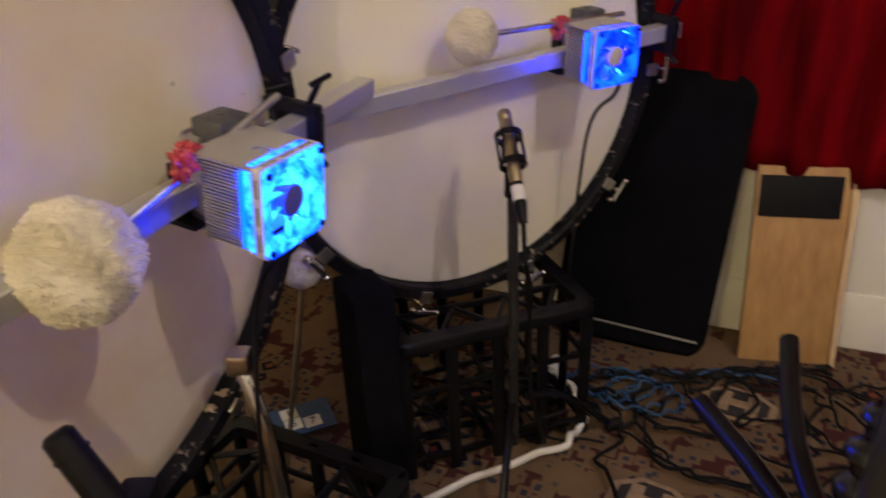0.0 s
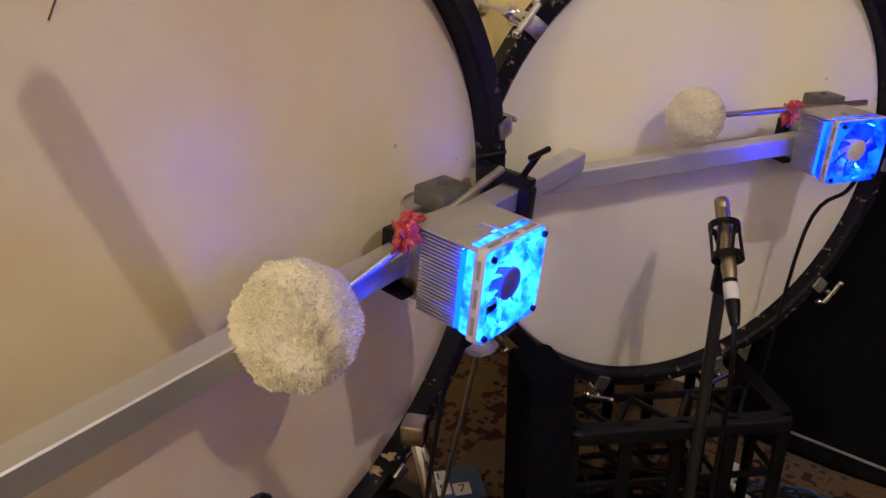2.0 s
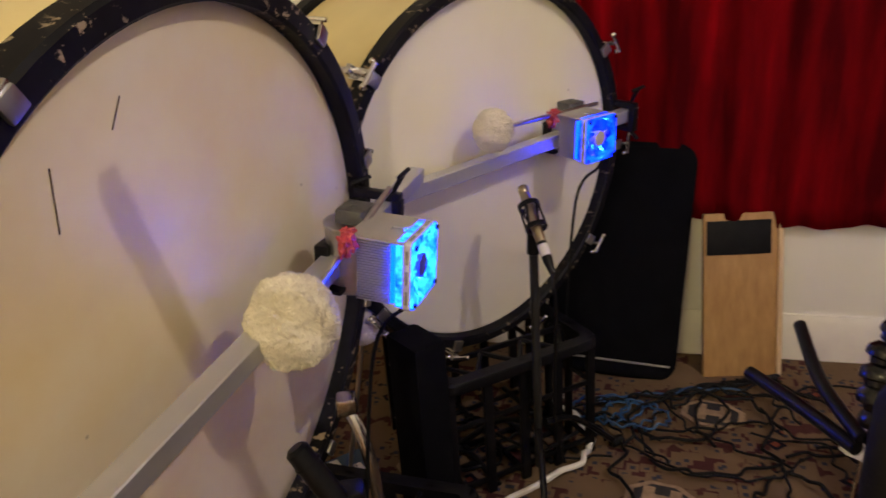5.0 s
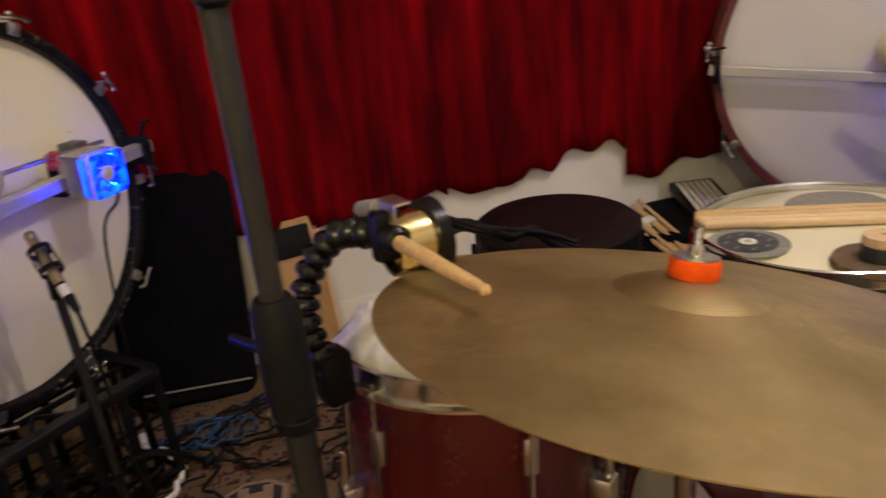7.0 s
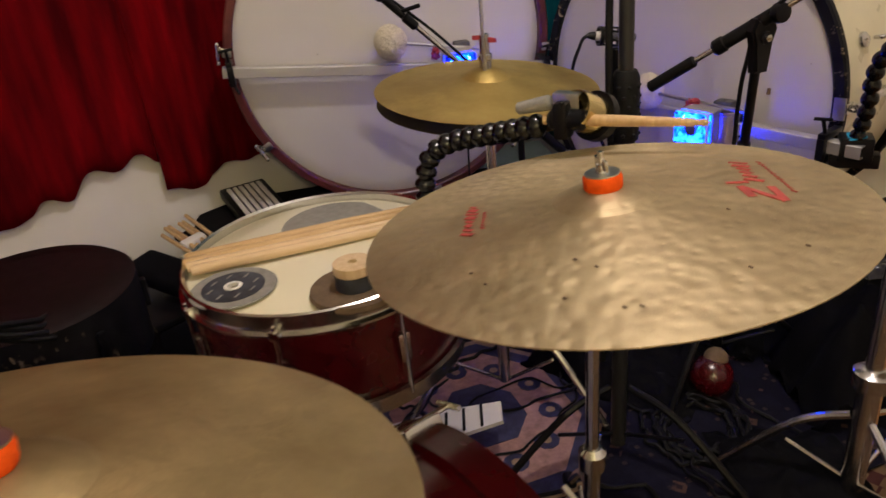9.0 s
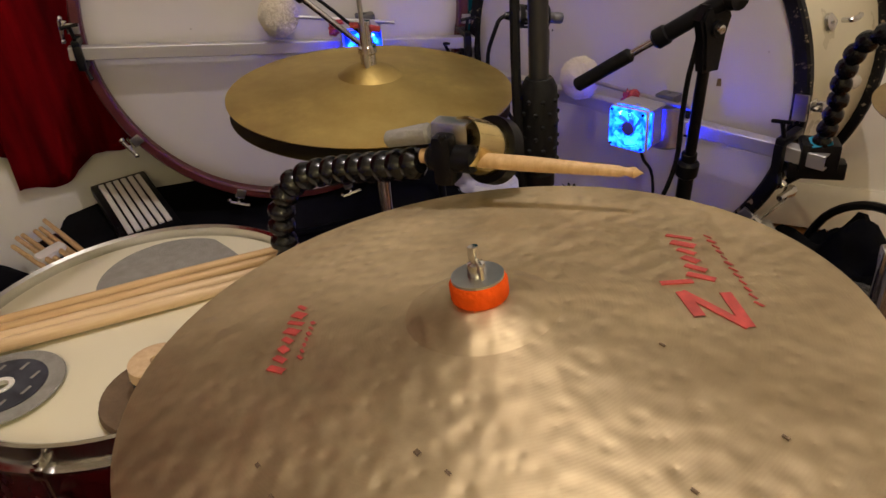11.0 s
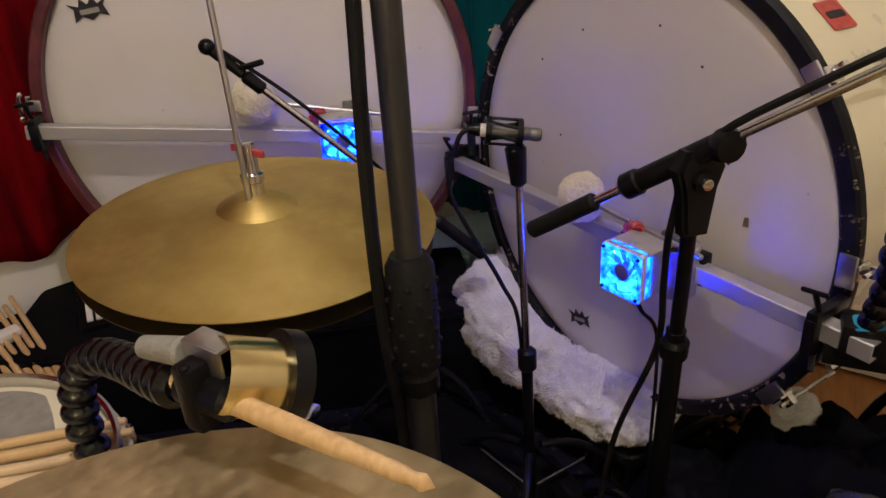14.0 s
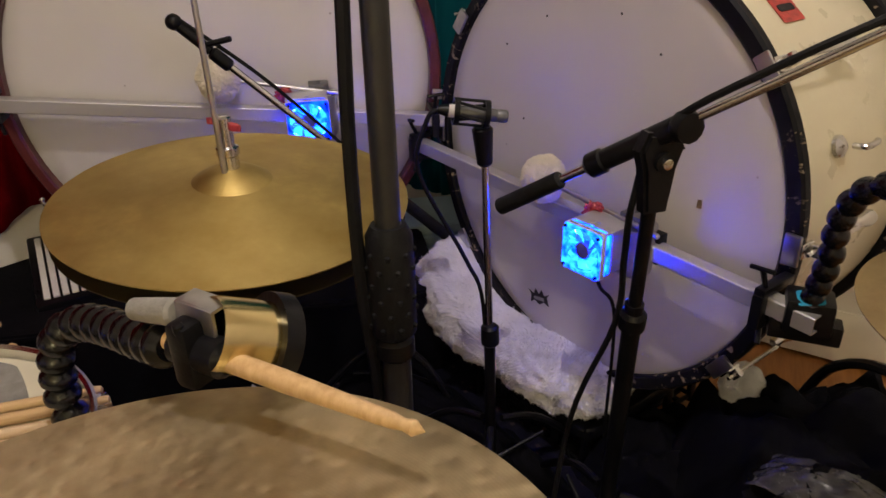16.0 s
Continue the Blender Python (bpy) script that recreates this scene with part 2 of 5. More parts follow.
M_FLUFF = boucle("fleece", (0.78, 0.72, 0.60))
M_FLEECE = plain("white_fleece", (0.74, 0.73, 0.74), 0.95, vary=0.1, scale=30, grain=0.9, fine=220, spec=0.1)
M_WRAP = plain("clear_wrap", (0.04, 0.04, 0.04), 0.25, vary=0.4, scale=30)
M_TAPE_RED = plain("red_tape", (0.40, 0.045, 0.055), 0.4, vary=0.3, scale=60)
M_ORANGE = plain("orange_felt", (0.85, 0.10, 0.008), 0.9, vary=0.12, scale=80, grain=0.6, fine=420, spec=0.15)
M_INK = plain("red_ink", (0.42, 0.05, 0.04), 0.6, vary=0.3, scale=90, grain=0.0)
M_STICK = wood("hickory", (0.66, 0.46, 0.24), (0.50, 0.31, 0.14), (12, 12, 1), 14)
M_STICK_PALE = wood("maple", (0.76, 0.58, 0.36), (0.62, 0.43, 0.24), (12, 12, 1), 14)
M_BOARD = wood("chipboard", (0.50, 0.30, 0.12), (0.36, 0.19, 0.07), (10, 10, 1.2), 6)
M_FLOORWOOD = wood("floorboards", (0.44, 0.20, 0.06), (0.28, 0.11, 0.03), (1.5, 14, 14), 5, 0.35)
M_GREY = plain("grey_pad", (0.26, 0.25, 0.23), 0.9, vary=0.15, scale=70, grain=0.5, fine=300)
M_BROWNFELT = plain("brown_felt", (0.13, 0.085, 0.05), 0.95, vary=0.2, scale=50, grain=0.6)
M_DARKDISC = plain("dark_disc", (0.035, 0.04, 0.055), 0.5, vary=0.5, scale=40)
M_MAROON = plain("dark_maroon_mesh", (0.008, 0.0025, 0.003), 0.6, vary=0.3, scale=15, spec=0.12)
M_WHITE = plain("white_plastic", (0.78, 0.76, 0.72), 0.4, vary=0.06)
M_PAPER = plain("white_paper", (0.62, 0.60, 0.60), 0.8, vary=0.06)
M_SKIN = plain("calf_skin", (0.62, 0.46, 0.22), 0.6, vary=0.2, scale=25)
M_BLUE_CABLE = plain("blue_cable", (0.012, 0.06, 0.16), 0.45, vary=0.2)
M_PALEBLUE = plain("pale_blue_card", (0.36, 0.50, 0.58), 0.6, vary=0.1)
M_LABEL_BLUE = plain("blue_label", (0.01, 0.30, 0.50), 0.4, vary=0.05)
M_CYM1 = cymbal_metal("bronze_dull", (0.37, 0.28, 0.14), (0.26, 0.185, 0.085), 0.10, 0.30, 0.12)
M_CYM2 = cymbal_metal("bronze_hammered", (0.53, 0.43, 0.265), (0.39, 0.305, 0.18), 0.48, dents=70.0)
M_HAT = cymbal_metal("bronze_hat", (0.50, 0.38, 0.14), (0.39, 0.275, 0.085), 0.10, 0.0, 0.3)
# the hat bronze again, darkened to put the upper cymbal's shade into it
M_HAT_SHADED = cymbal_metal("bronze_hat_shaded", (0.12, 0.09, 0.035), (0.08, 0.055, 0.02), 0.10, 0.0, 0.3)


def lit_plastic(name, deep, bright, low, high, scale):
    """Clear plastic lit from within, brighter where the light gathers."""
    m, t, b = nodes_of(name)
    v = coords(t)
    fac = noise_fac(t, v, scale, 2.0)
    t.links.new(ramp(t, fac, [(0.32, deep), (0.56, bright)]), b.inputs["Emission Color"])
    rr = add_node(t, "ShaderNodeMapRange")
    rr.inputs["From Min"].default_value, rr.inputs["From Max"].default_value = 0.35, 0.68
    rr.inputs["To Min"].default_value, rr.inputs["To Max"].default_value = low, high
    t.links.new(fac, rr.inputs["Value"])
    t.links.new(rr.outputs["Result"], b.inputs["Emission Strength"])
    b.inputs["Base Color"].default_value = (*shade(bright, 0.4), 1)
    b.inputs["Roughness"].default_value = 0.2
    return m


M_FANBLUE = lit_plastic("fan_blue", (0.0, 0.006, 1.0), (0.001, 0.03, 1.0), 2.0, 10.0, 45)
M_FANCYAN = lit_plastic("fan_cyan", (0.0, 0.024, 1.0), (0.004, 0.062, 1.0), 9.0, 34.0, 55)
M_FANICE = lit_plastic("fan_ice", (0.0, 0.020, 1.0), (0.003, 0.052, 1.0), 7.0, 28.0, 60)
M_FANDEEP = lit_plastic("fan_deep_blue", (0.0, 0.003, 1.0), (0.0005, 0.014, 1.0), 1.2, 6.0, 40)
M_LED = glow("led", (0.002, 0.026, 1.0), 950.0)
M_LED_DIM = glow("led_dim", (0.002, 0.026, 1.0), 330.0)
# glow for added bars that imitate fan light leaking out sideways
M_LEAK = glow("fan_leak", (0.0, 0.007, 1.0), 55.0)
M_LEAK_BRIGHT = glow("fan_leak_bright", (0.0, 0.004, 1.0), 130.0)
M_LED_BRIGHT = glow("led_bright", (0.0015, 0.02, 1.0), 1650.0)
M_BAND = plain("fan_label_band", (0.55, 0.52, 0.58), 0.5, vary=0.06)
M_HUBDARK = plain("hub_violet", (0.10, 0.08, 0.22), 0.4)
M_HUBPALE = plain("hub_pale", (0.55, 0.50, 0.42), 0.4)


# ---- mesh tools ----
def part(name, bm, material, parent=None, label="", sharp=38.0):
    bmesh.ops.recalc_face_normals(bm, faces=bm.faces)
    me = bpy.data.meshes.new(name)
    bm.to_mesh(me)
    bm.free()
    for p in me.polygons:
        p.use_smooth = True
    me.set_sharp_from_angle(angle=radians(sharp))
    me.materials.append(material)
    ob = new(name, me)
    if parent is not None:
        ob.parent = parent
    if label:
        ob["label"] = label
    return ob


def thing(name, m, label, category, group="", kind=""):
    ob = new(name)
    ob.empty_display_size = 0.05
    ob.matrix_world = m
    return tagged(ob, label, category, group, kind)


def axes(c, n, up=(0, 0, 1)):
    """A pose at c whose z points along n and whose y is nearest to up."""
    n = Vector(n).normalized()
    x = Vector(up).cross(n).normalized()
    y = n.cross(x)
    m = Matrix((x, y, n)).transposed().to_4x4()
    m.translation = Vector(c)
    return m


def span(a, b):
    """A pose at a whose z points to b, and the distance."""
    a, b = Vector(a), Vector(b)
    d = b - a
    m = d.to_track_quat("Z", "Y").to_matrix().to_4x4()
    m.translation = a
    return m, d.length


def box(size, at=(0, 0, 0), m=None, bevel=0.002, bm=None, seg=2):
    b2 = bmesh.new()
    bmesh.ops.create_cube(b2, size=1.0, matrix=Matrix.Diagonal((*size, 1)))
    if bevel:
        bmesh.ops.bevel(b2, geom=b2.edges[:], offset=min(bevel, 0.45 * min(size)), segments=seg, affect="EDGES", profile=0.6)
    bmesh.ops.transform(b2, matrix=(m if m is not None else Matrix()) @ Matrix.Translation(at), verts=b2.verts)
    return merge(bm, b2)


def merge(bm, b2):
    if bm is None:
        return b2
    me = bpy.data.meshes.new("tmp")
    b2.to_mesh(me)
    b2.free()
    bm.from_mesh(me)
    bpy.data.meshes.remove(me)
    return bm


def lathe(prof, seg=32, m=None, bm=None):
    b2 = bmesh.new()
    rings = []
    for r, z in prof:
        if r < 1e-6:
            rings.append([b2.verts.new((0, 0, z))])
        else:
            rings.append([b2.verts.new((r * math.cos(2 * math.pi * i / seg), r * math.sin(2 * math.pi * i / seg), z)) for i in range(seg)])
    for a, b in zip(rings, rings[1:]):
        for i in range(seg):
            j = (i + 1) % seg
            if len(a) == 1 and len(b) > 1:
                b2.faces.new((a[0], b[i], b[j]))
            elif len(b) == 1 and len(a) > 1:
                b2.faces.new((a[i], a[j], b[0]))
            elif len(a) > 1:
                b2.faces.new((a[i], a[j], b[j], b[i]))
    if m is not None:
        bmesh.ops.transform(b2, matrix=m, verts=b2.verts)
    return merge(bm, b2)


def rod(a, b, r, seg=14, r2=None, bm=None, round_end=True):
    m, d = span(a, b)
    r2 = r if r2 is None else r2
    e = min(r, r2) * 0.3
    prof = [(0, 0), (r - e, 0), (r, e), (r2, d - e), (r2 - e, d), (0, d)]
    return lathe(prof, seg, m, bm)


def tube(points, r, seg=8, bm=None, steps=6):
    """A bent round bar or cable through the points."""
    pts = [Vector(p) for p in points]
    path = []
    for i in range(len(pts) - 1):
        p0, p1, p2, p3 = pts[max(i - 1, 0)], pts[i], pts[i + 1], pts[min(i + 2, len(pts) - 1)]
        for k in range(steps):
            u = k / steps
            path.append(0.5 * ((2 * p1) + (p2 - p0) * u + (2 * p0 - 5 * p1 + 4 * p2 - p3) * u * u + (3 * p1 - p0 - 3 * p2 + p3) * u ** 3))
    path.append(pts[-1])
    b2 = bmesh.new()
    prev, side = None, Vector((0.3, 0.2, 0.9))
    for i, p in enumerate(path):
        d = (path[min(i + 1, len(path) - 1)] - path[max(i - 1, 0)]).normalized()
        side = (side - d * side.dot(d))
        side = side.normalized() if side.length > 1e-4 else d.orthogonal().normalized()
        up = d.cross(side)
        ring = [b2.verts.new(p + r * (math.cos(2 * math.pi * k / seg) * side + math.sin(2 * math.pi * k / seg) * up)) for k in range(seg)]
        if prev:
            for k in range(seg):
                b2.faces.new((prev[k], prev[(k + 1) % seg], ring[(k + 1) % seg], ring[k]))
        else:
            b2.faces.new(ring[::-1])
        prev = ring
    b2.faces.new(prev)
    return merge(bm, b2)


def ball(c, r, rough=0.0, freq=8.0, sub=4, squash=(1, 1, 1), bm=None, spike=0.0):
    b2 = bmesh.new()
    bmesh.ops.create_icosphere(b2, subdivisions=sub, radius=1.0)
    for v in b2.verts:
        d = v.co.normalized()
        k = 1 + rough * noise.noise(d * freq + Vector(c) * 7) + rough * 0.5 * noise.noise(d * freq * 2.7 + Vector(c) * 9)
        if spike:
            k += spike * abs(noise.noise(d * freq * 5.0))
        v.co = Vector((d.x * squash[0], d.y * squash[1], d.z * squash[2])) * r * k + Vector(c)
    return merge(bm, b2)


def slab(outline, z0, z1, m=None, bm=None, bevel=0.0):
    """A flat plate with the outline (x, y) between two heights."""
    b2 = bmesh.new()
    lo = [b2.verts.new((x, y, z0)) for x, y in outline]
    hi = [b2.verts.new((x, y, z1)) for x, y in outline]
    b2.faces.new(lo[::-1])
    b2.faces.new(hi)
    n = len(lo)
    for i in range(n):
        b2.faces.new((lo[i], lo[(i + 1) % n], hi[(i + 1) % n], hi[i]))
    if bevel:
        bmesh.ops.recalc_face_normals(b2, faces=b2.faces)
        bmesh.ops.bevel(b2, geom=[e for e in b2.edges if abs(e.verts[0].co.z - e.verts[1].co.z) < 1e-6], offset=bevel, segments=2, affect="EDGES")
    if m is not None:
        bmesh.ops.transform(b2, matrix=m, verts=b2.verts)
    return merge(bm, b2)


def round_rect(w, h, r, seg=6):
    pts = []
    for cx, cy, a0 in ((w / 2 - r, h / 2 - r, 0), (-w / 2 + r, h / 2 - r, 90), (-w / 2 + r, -h / 2 + r, 180), (w / 2 - r, -h / 2 + r, 270)):
        for k in range(seg + 1):
            a = radians(a0 + 90 * k / seg)
            pts.append((cx + r * math.cos(a), cy + r * math.sin(a)))
    return pts


def circle_pts(r, n=24):
    return [(r * math.cos(2 * math.pi * k / n), r * math.sin(2 * math.pi * k / n)) for k in range(n)]


# ---- setting ----
def wall_run(name, a, b, h=2.4, thick=0.1):
    a, b = Vector((*a, FZ)), Vector((*b, FZ))
    d = (b - a)
    m = Matrix.Translation(a) @ Matrix.Rotation(math.atan2(d.y, d.x), 4, "Z")
    ob = part(name, box((d.length, thick, h), (d.length / 2, thick / 2, h / 2), None, 0), M_WALL)
    ob.matrix_world = m
    return tagged(ob, "cream painted plaster wall", "wall", kind="structure")


W1, W2, W3, W4 = (-1.5, 2.258), (2.72, 0.638), (2.22, -2.2), (-1.9, -1.2)
wall_run("wall_north", W1, W2)
wall_run("wall_east", W2, W3)
wall_run("wall_south", W3, W4)
wall_run("wall_west", W4, W1)
ceiling = part("ceiling", box((5.6, 5.2, 0.08), (0.4, 0.0, 2.41), None, 0), M_CEIL)
tagged(ceiling, "plain off-white painted ceiling", "ceiling", kind="structure")
floor = part("floor", box((5.6, 5.2, 0.08), (0.4, 0.0, FZ - 0.05), None, 0), M_FLOORWOOD)
tagged(floor, "orange-brown varnished wooden floor", "floor", kind="structure")


def skirting(name, a, b):
    a, b = Vector((*a, FZ)), Vector((*b, FZ))
    d = b - a
    prof = [(0, 0), (-0.016, 0), (-0.016, 0.10), (-0.010, 0.112), (-0.006, 0.125), (0, 0.125)]
    b2 = bmesh.new()
    ends = [[b2.verts.new((x, y, z)) for y, z in prof] for x in (0, d.length)]
    for i in range(len(prof) - 1):
        b2.faces.new((ends[0][i], ends[1][i], ends[1][i + 1], ends[0][i + 1]))
    b2.faces.new(ends[0])
    b2.faces.new(ends[1][::-1])
    ob = part(name, b2, M_TRIM)
    ob.matrix_world = Matrix.Translation(a) @ Matrix.Rotation(math.atan2(d.y, d.x), 4, "Z")
    return tagged(ob, "glossy cream skirting board along the wall", "baseboard", kind="structure")


skirting("baseboard", W1, W2)
skirting("baseboard", W2, W3)

# rugs
rug = thing("rug", pose(0.3, 0.2, FZ, 0, 0, -25), "worn tan and rust patterned oriental rug under cables", "rug")
part("field", box((2.9, 2.9, 0.008), (0.0, 0.2, -0.006), None, 0.002), M_RUG, rug)
rug2 = thing("rug", pose(1.45, -0.05, FZ + 0.004, 0, 0, 40), "navy and rose oriental rug with medallions", "rug")
part("field", box((1.1, 1.25, 0.006), (0.05, 0.0, 0), None, 0.002), M_RUG2, rug2)


def medallion(rugob, x, y, s, mats, turn=0):
    m = pose(x, y, 0, 0, 0, turn)
    octo = [(s * math.cos(radians(22.5 + 45 * k)), 0.75 * s * math.sin(radians(22.5 + 45 * k))) for k in range(8)]
    part("medallion", slab(octo, 0.001, 0.0042, m), mats[0], rugob)
    inner = [(0.8 * a, 0.8 * b) for a, b in octo]
    part("medallion", slab(inner, 0.001, 0.0056, m), mats[1], rugob)
    cross = [(-0.5, -0.42), (-0.2, -0.42), (-0.2, -0.14), (0.2, -0.14), (0.2, -0.42), (0.5, -0.42), (0.5, 0.42), (0.2, 0.42), (0.2, 0.14), (-0.2, 0.14), (-0.2, 0.42), (-0.5, 0.42)]
    part("figure", slab([(a * s, b * s) for a, b in cross], 0.001, 0.0068, m), mats[2], rugob)


def rug_local(rugob, x, y):
    return (rugob.matrix_world.inverted() @ Vector((x, y, FZ))).to_2d()


for wx, wy in ((0.32, 0.90), (0.78, 0.72), (-0.12, 1.1), (0.55, 1.15)):
    p = rug_local(rug, wx, wy)
    medallion(rug, p.x, p.y, 0.075, (M_TANYARN, M_BLACKYARN, M_TANYARN), -5)
for wx, wy in ((1.36, -0.02),):
    p = rug_local(rug2, wx, wy)
    octo = [(0.24 * math.cos(radians(22.5 + 45 * k)), 0.20 * math.sin(radians(22.5 + 45 * k))) for k in range(8)]
    m = pose(p.x, p.y, 0)
    part("medallion", slab([(a * 1.25, b * 1.25) for a, b in octo], 0.001, 0.0045, m), M_TANYARN, rug2)
    part("medallion", slab([(a * 1.17, b * 1.17) for a, b in octo], 0.001, 0.0055, m), M_NAVY, rug2)
    part("medallion", slab(octo, 0.001, 0.0065, m), M_ROSE, rug2)
    part("medallion", slab([(a * 0.45, b * 0.45) for a, b in octo], 0.001, 0.0075, m), M_NAVY, rug2)
    for k in range(10):
        a = radians(36 * k)
        part("rosette", slab([(0.026 * u, 0.026 * v) for u, v in circle_pts(1, 10)], 0.001, 0.0078, m @ pose(0.165 * math.cos(a), 0.14 * math.sin(a), 0)), M_NAVY, rug2)
        part("rosette", slab([(0.010 * u, 0.010 * v) for u, v in circle_pts(1, 8)], 0.001, 0.0088, m @ pose(0.165 * math.cos(a), 0.14 * math.sin(a), 0)), M_TANYARN, rug2)


# ---- curtains ----
def drape(name, a, b, hem, top, material, label, waves, depth, seed):
    """Cloth hung from a to b; hem: (share of the way, height)."""
    a, b = Vector((*a, 0)), Vector((*b, 0))
    d = b - a
    u = d.normalized()
    w = Vector((u.y, -u.x, 0))
    nx, nz = int(d.length * 130), 34
    b2 = bmesh.new()
    grid = []
    for i in range(nx + 1):
        s = i / nx
        lo = hem[-1][1]
        for (s0, h0), (s1, h1) in zip(hem, hem[1:]):
            if s0 <= s <= s1:
                k = (s - s0) / max(s1 - s0, 1e-6)
                k = k * k * (3 - 2 * k)
                lo = h0 + (h1 - h0) * k
                break
        lo += 0.008 * math.sin(2 * math.pi * waves * s + seed)
        col = []
        for j in range(nz + 1):
            v = j / nz
            z = lo + (top - lo) * v
            ph = 2 * math.pi * waves * s + seed + 1.3 * noise.noise(Vector((s * 5, seed, v * 0.7)))
            fold = depth * (math.sin(ph) + 0.45 * math.sin(2.3 * ph + 1.7) * (1 - 0.5 * v)) + 0.009 * noise.noise(Vector((s * 9, v * 2.5, seed)))
            p = a + d * s + w * fold
            col.append(b2.verts.new((p.x, p.y, z)))
        grid.append(col)
    for i in range(nx):
        for j in range(nz):
            b2.faces.new((grid[i][j], grid[i + 1][j], grid[i + 1][j + 1], grid[i][j + 1]))
    ob = part(name, b2, material, sharp=80)
    so = ob.modifiers.new("thick", "SOLIDIFY")
    so.thickness = 0.003
    return tagged(ob, label, "curtain", "curtains")


def cur(x):
    return (x, 1.208 - 0.39 * (x - 1.164))


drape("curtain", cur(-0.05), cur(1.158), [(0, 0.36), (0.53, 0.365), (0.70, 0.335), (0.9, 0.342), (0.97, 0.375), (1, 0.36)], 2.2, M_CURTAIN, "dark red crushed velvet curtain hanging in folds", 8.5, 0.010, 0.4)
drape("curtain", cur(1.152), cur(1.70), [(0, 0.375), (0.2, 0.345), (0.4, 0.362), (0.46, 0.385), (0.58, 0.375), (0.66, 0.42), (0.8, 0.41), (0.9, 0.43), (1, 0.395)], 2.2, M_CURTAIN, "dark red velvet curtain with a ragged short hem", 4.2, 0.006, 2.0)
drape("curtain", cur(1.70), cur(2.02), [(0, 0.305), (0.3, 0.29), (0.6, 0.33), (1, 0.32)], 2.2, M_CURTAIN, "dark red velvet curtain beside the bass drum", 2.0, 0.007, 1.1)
drape("curtain", (2.50, 0.35), (2.42, -0.15), [(0, 0.25), (1, 0.25)], 2.2, M_TEAL, "dark teal cloth curtain behind the drums", 4.0, 0.015, 0.9)


# ---- bass drums ----
def bass_drum(c, n, r, r_out, depth, mats, label, claws, wings=False, roll=0.0, hoop_z=(-0.02, 0.022), claw=(0.022, 0.022)):
    shell_m, hoop_m, head_m = mats
    m = axes(c, n)
    d = thing("bass_drum", m, label, "drum", "bass drums")
    part("shell", lathe([(r - 0.006, -0.005), (r + 0.004, -0.005), (r + 0.004, -depth + 0.005), (r - 0.006, -depth + 0.005), (r - 0.006, -0.005)], 96), shell_m, d)
    prof = [(0, 0.0), (r * 0.5, -0.0006), (r * 0.9, -0.001), (r * 0.985, -0.002), (r + 0.002, -0.008), (r + 0.002, -0.014), (r * 0.96, -0.006), (0, -0.004)]
    part("front_head", lathe(prof, 96), head_m, d)
    part("rear_head", lathe([(0, -depth), (r + 0.002, -depth + 0.008), (r + 0.002, -depth + 0.014), (0, -depth + 0.004)], 64), head_m, d)
    z0, z1 = hoop_z
    ring = [(r - 0.003, z1 - 0.004), (r + 0.001, z1), (r_out - 0.004, z1), (r_out, z1 - 0.005), (r_out, z0 + 0.004), (r_out - 0.004, z0), (r + 0.006, z0), (r - 0.003, z0 + 0.006), (r - 0.003, z1 - 0.004)]
    part("front_hoop", lathe(ring, 96), hoop_m, d, "worn hoop with chipped edges" if hoop_m is M_HOOP else "")
    back = [(a, -depth - b) for a, b in ring]
    part("rear_hoop", lathe(back, 96), hoop_m, d)
    for k in range(claws):
        a = radians(360 * k / claws + roll)
        cm = Matrix.Rotation(a, 4, "Z")
        cl = part("claw", box((*claw, 0.006), (r_out - 0.008, 0, z1 + 0.004), cm, 0.0025), M_STEEL, d)
        bm = box((0.006, 0.022, z1 - z0 + 0.008), (r_out + 0.004, 0, (z0 + z1) / 2), cm, 0.002)
        box((0.02, 0.018, 0.012), (r_out + 0.012, 0, z0 + 0.004), cm, 0.003, bm)
        part("hook", bm, M_CHROME, cl)
        bm = rod(cm @ Vector((r_out + 0.014, 0, z1 + 0.004)), cm @ Vector((r_out + 0.014, 0, -depth * 0.36)), 0.0035, 8)
        part("tension_rod", bm, M_CHROME, cl)
        bm = lathe([(0, 0), (0.012, 0), (0.013, 0.01), (0.008, 0.03), (0.009, 0.05), (0.006, 0.055), (0, 0.055)], 12, cm @ pose(r_out + 0.006, 0, -depth * 0.5))
        bm = lathe([(0, 0), (0.010, 0), (0.008, 0.012), (0, 0.013)], 10, cm @ pose(r + 0.003, 0, -depth * 0.47, 0, 90, 0), bm)
        part("lug", bm, M_CHROME, d)
        if wings:
            p = cm @ Vector((r_out + 0.014, 0, z1 + 0.012))
            bm = rod(p - cm.to_3x3() @ Vector((0, 0.022, -0.004)), p + cm.to_3x3() @ Vector((0, 0.022, 0.004)), 0.0042, 8)
            for s in (-1, 1):
                ball(p + cm.to_3x3() @ Vector((0, 0.022 * s, 0.004 * s)), 0.006, sub=2, bm=bm)
            rod(p - Vector((0, 0, 0.016)), p, 0.005, 8, bm=bm)
            part("wing_screw", bm, M_CHROME, cl)
    return d


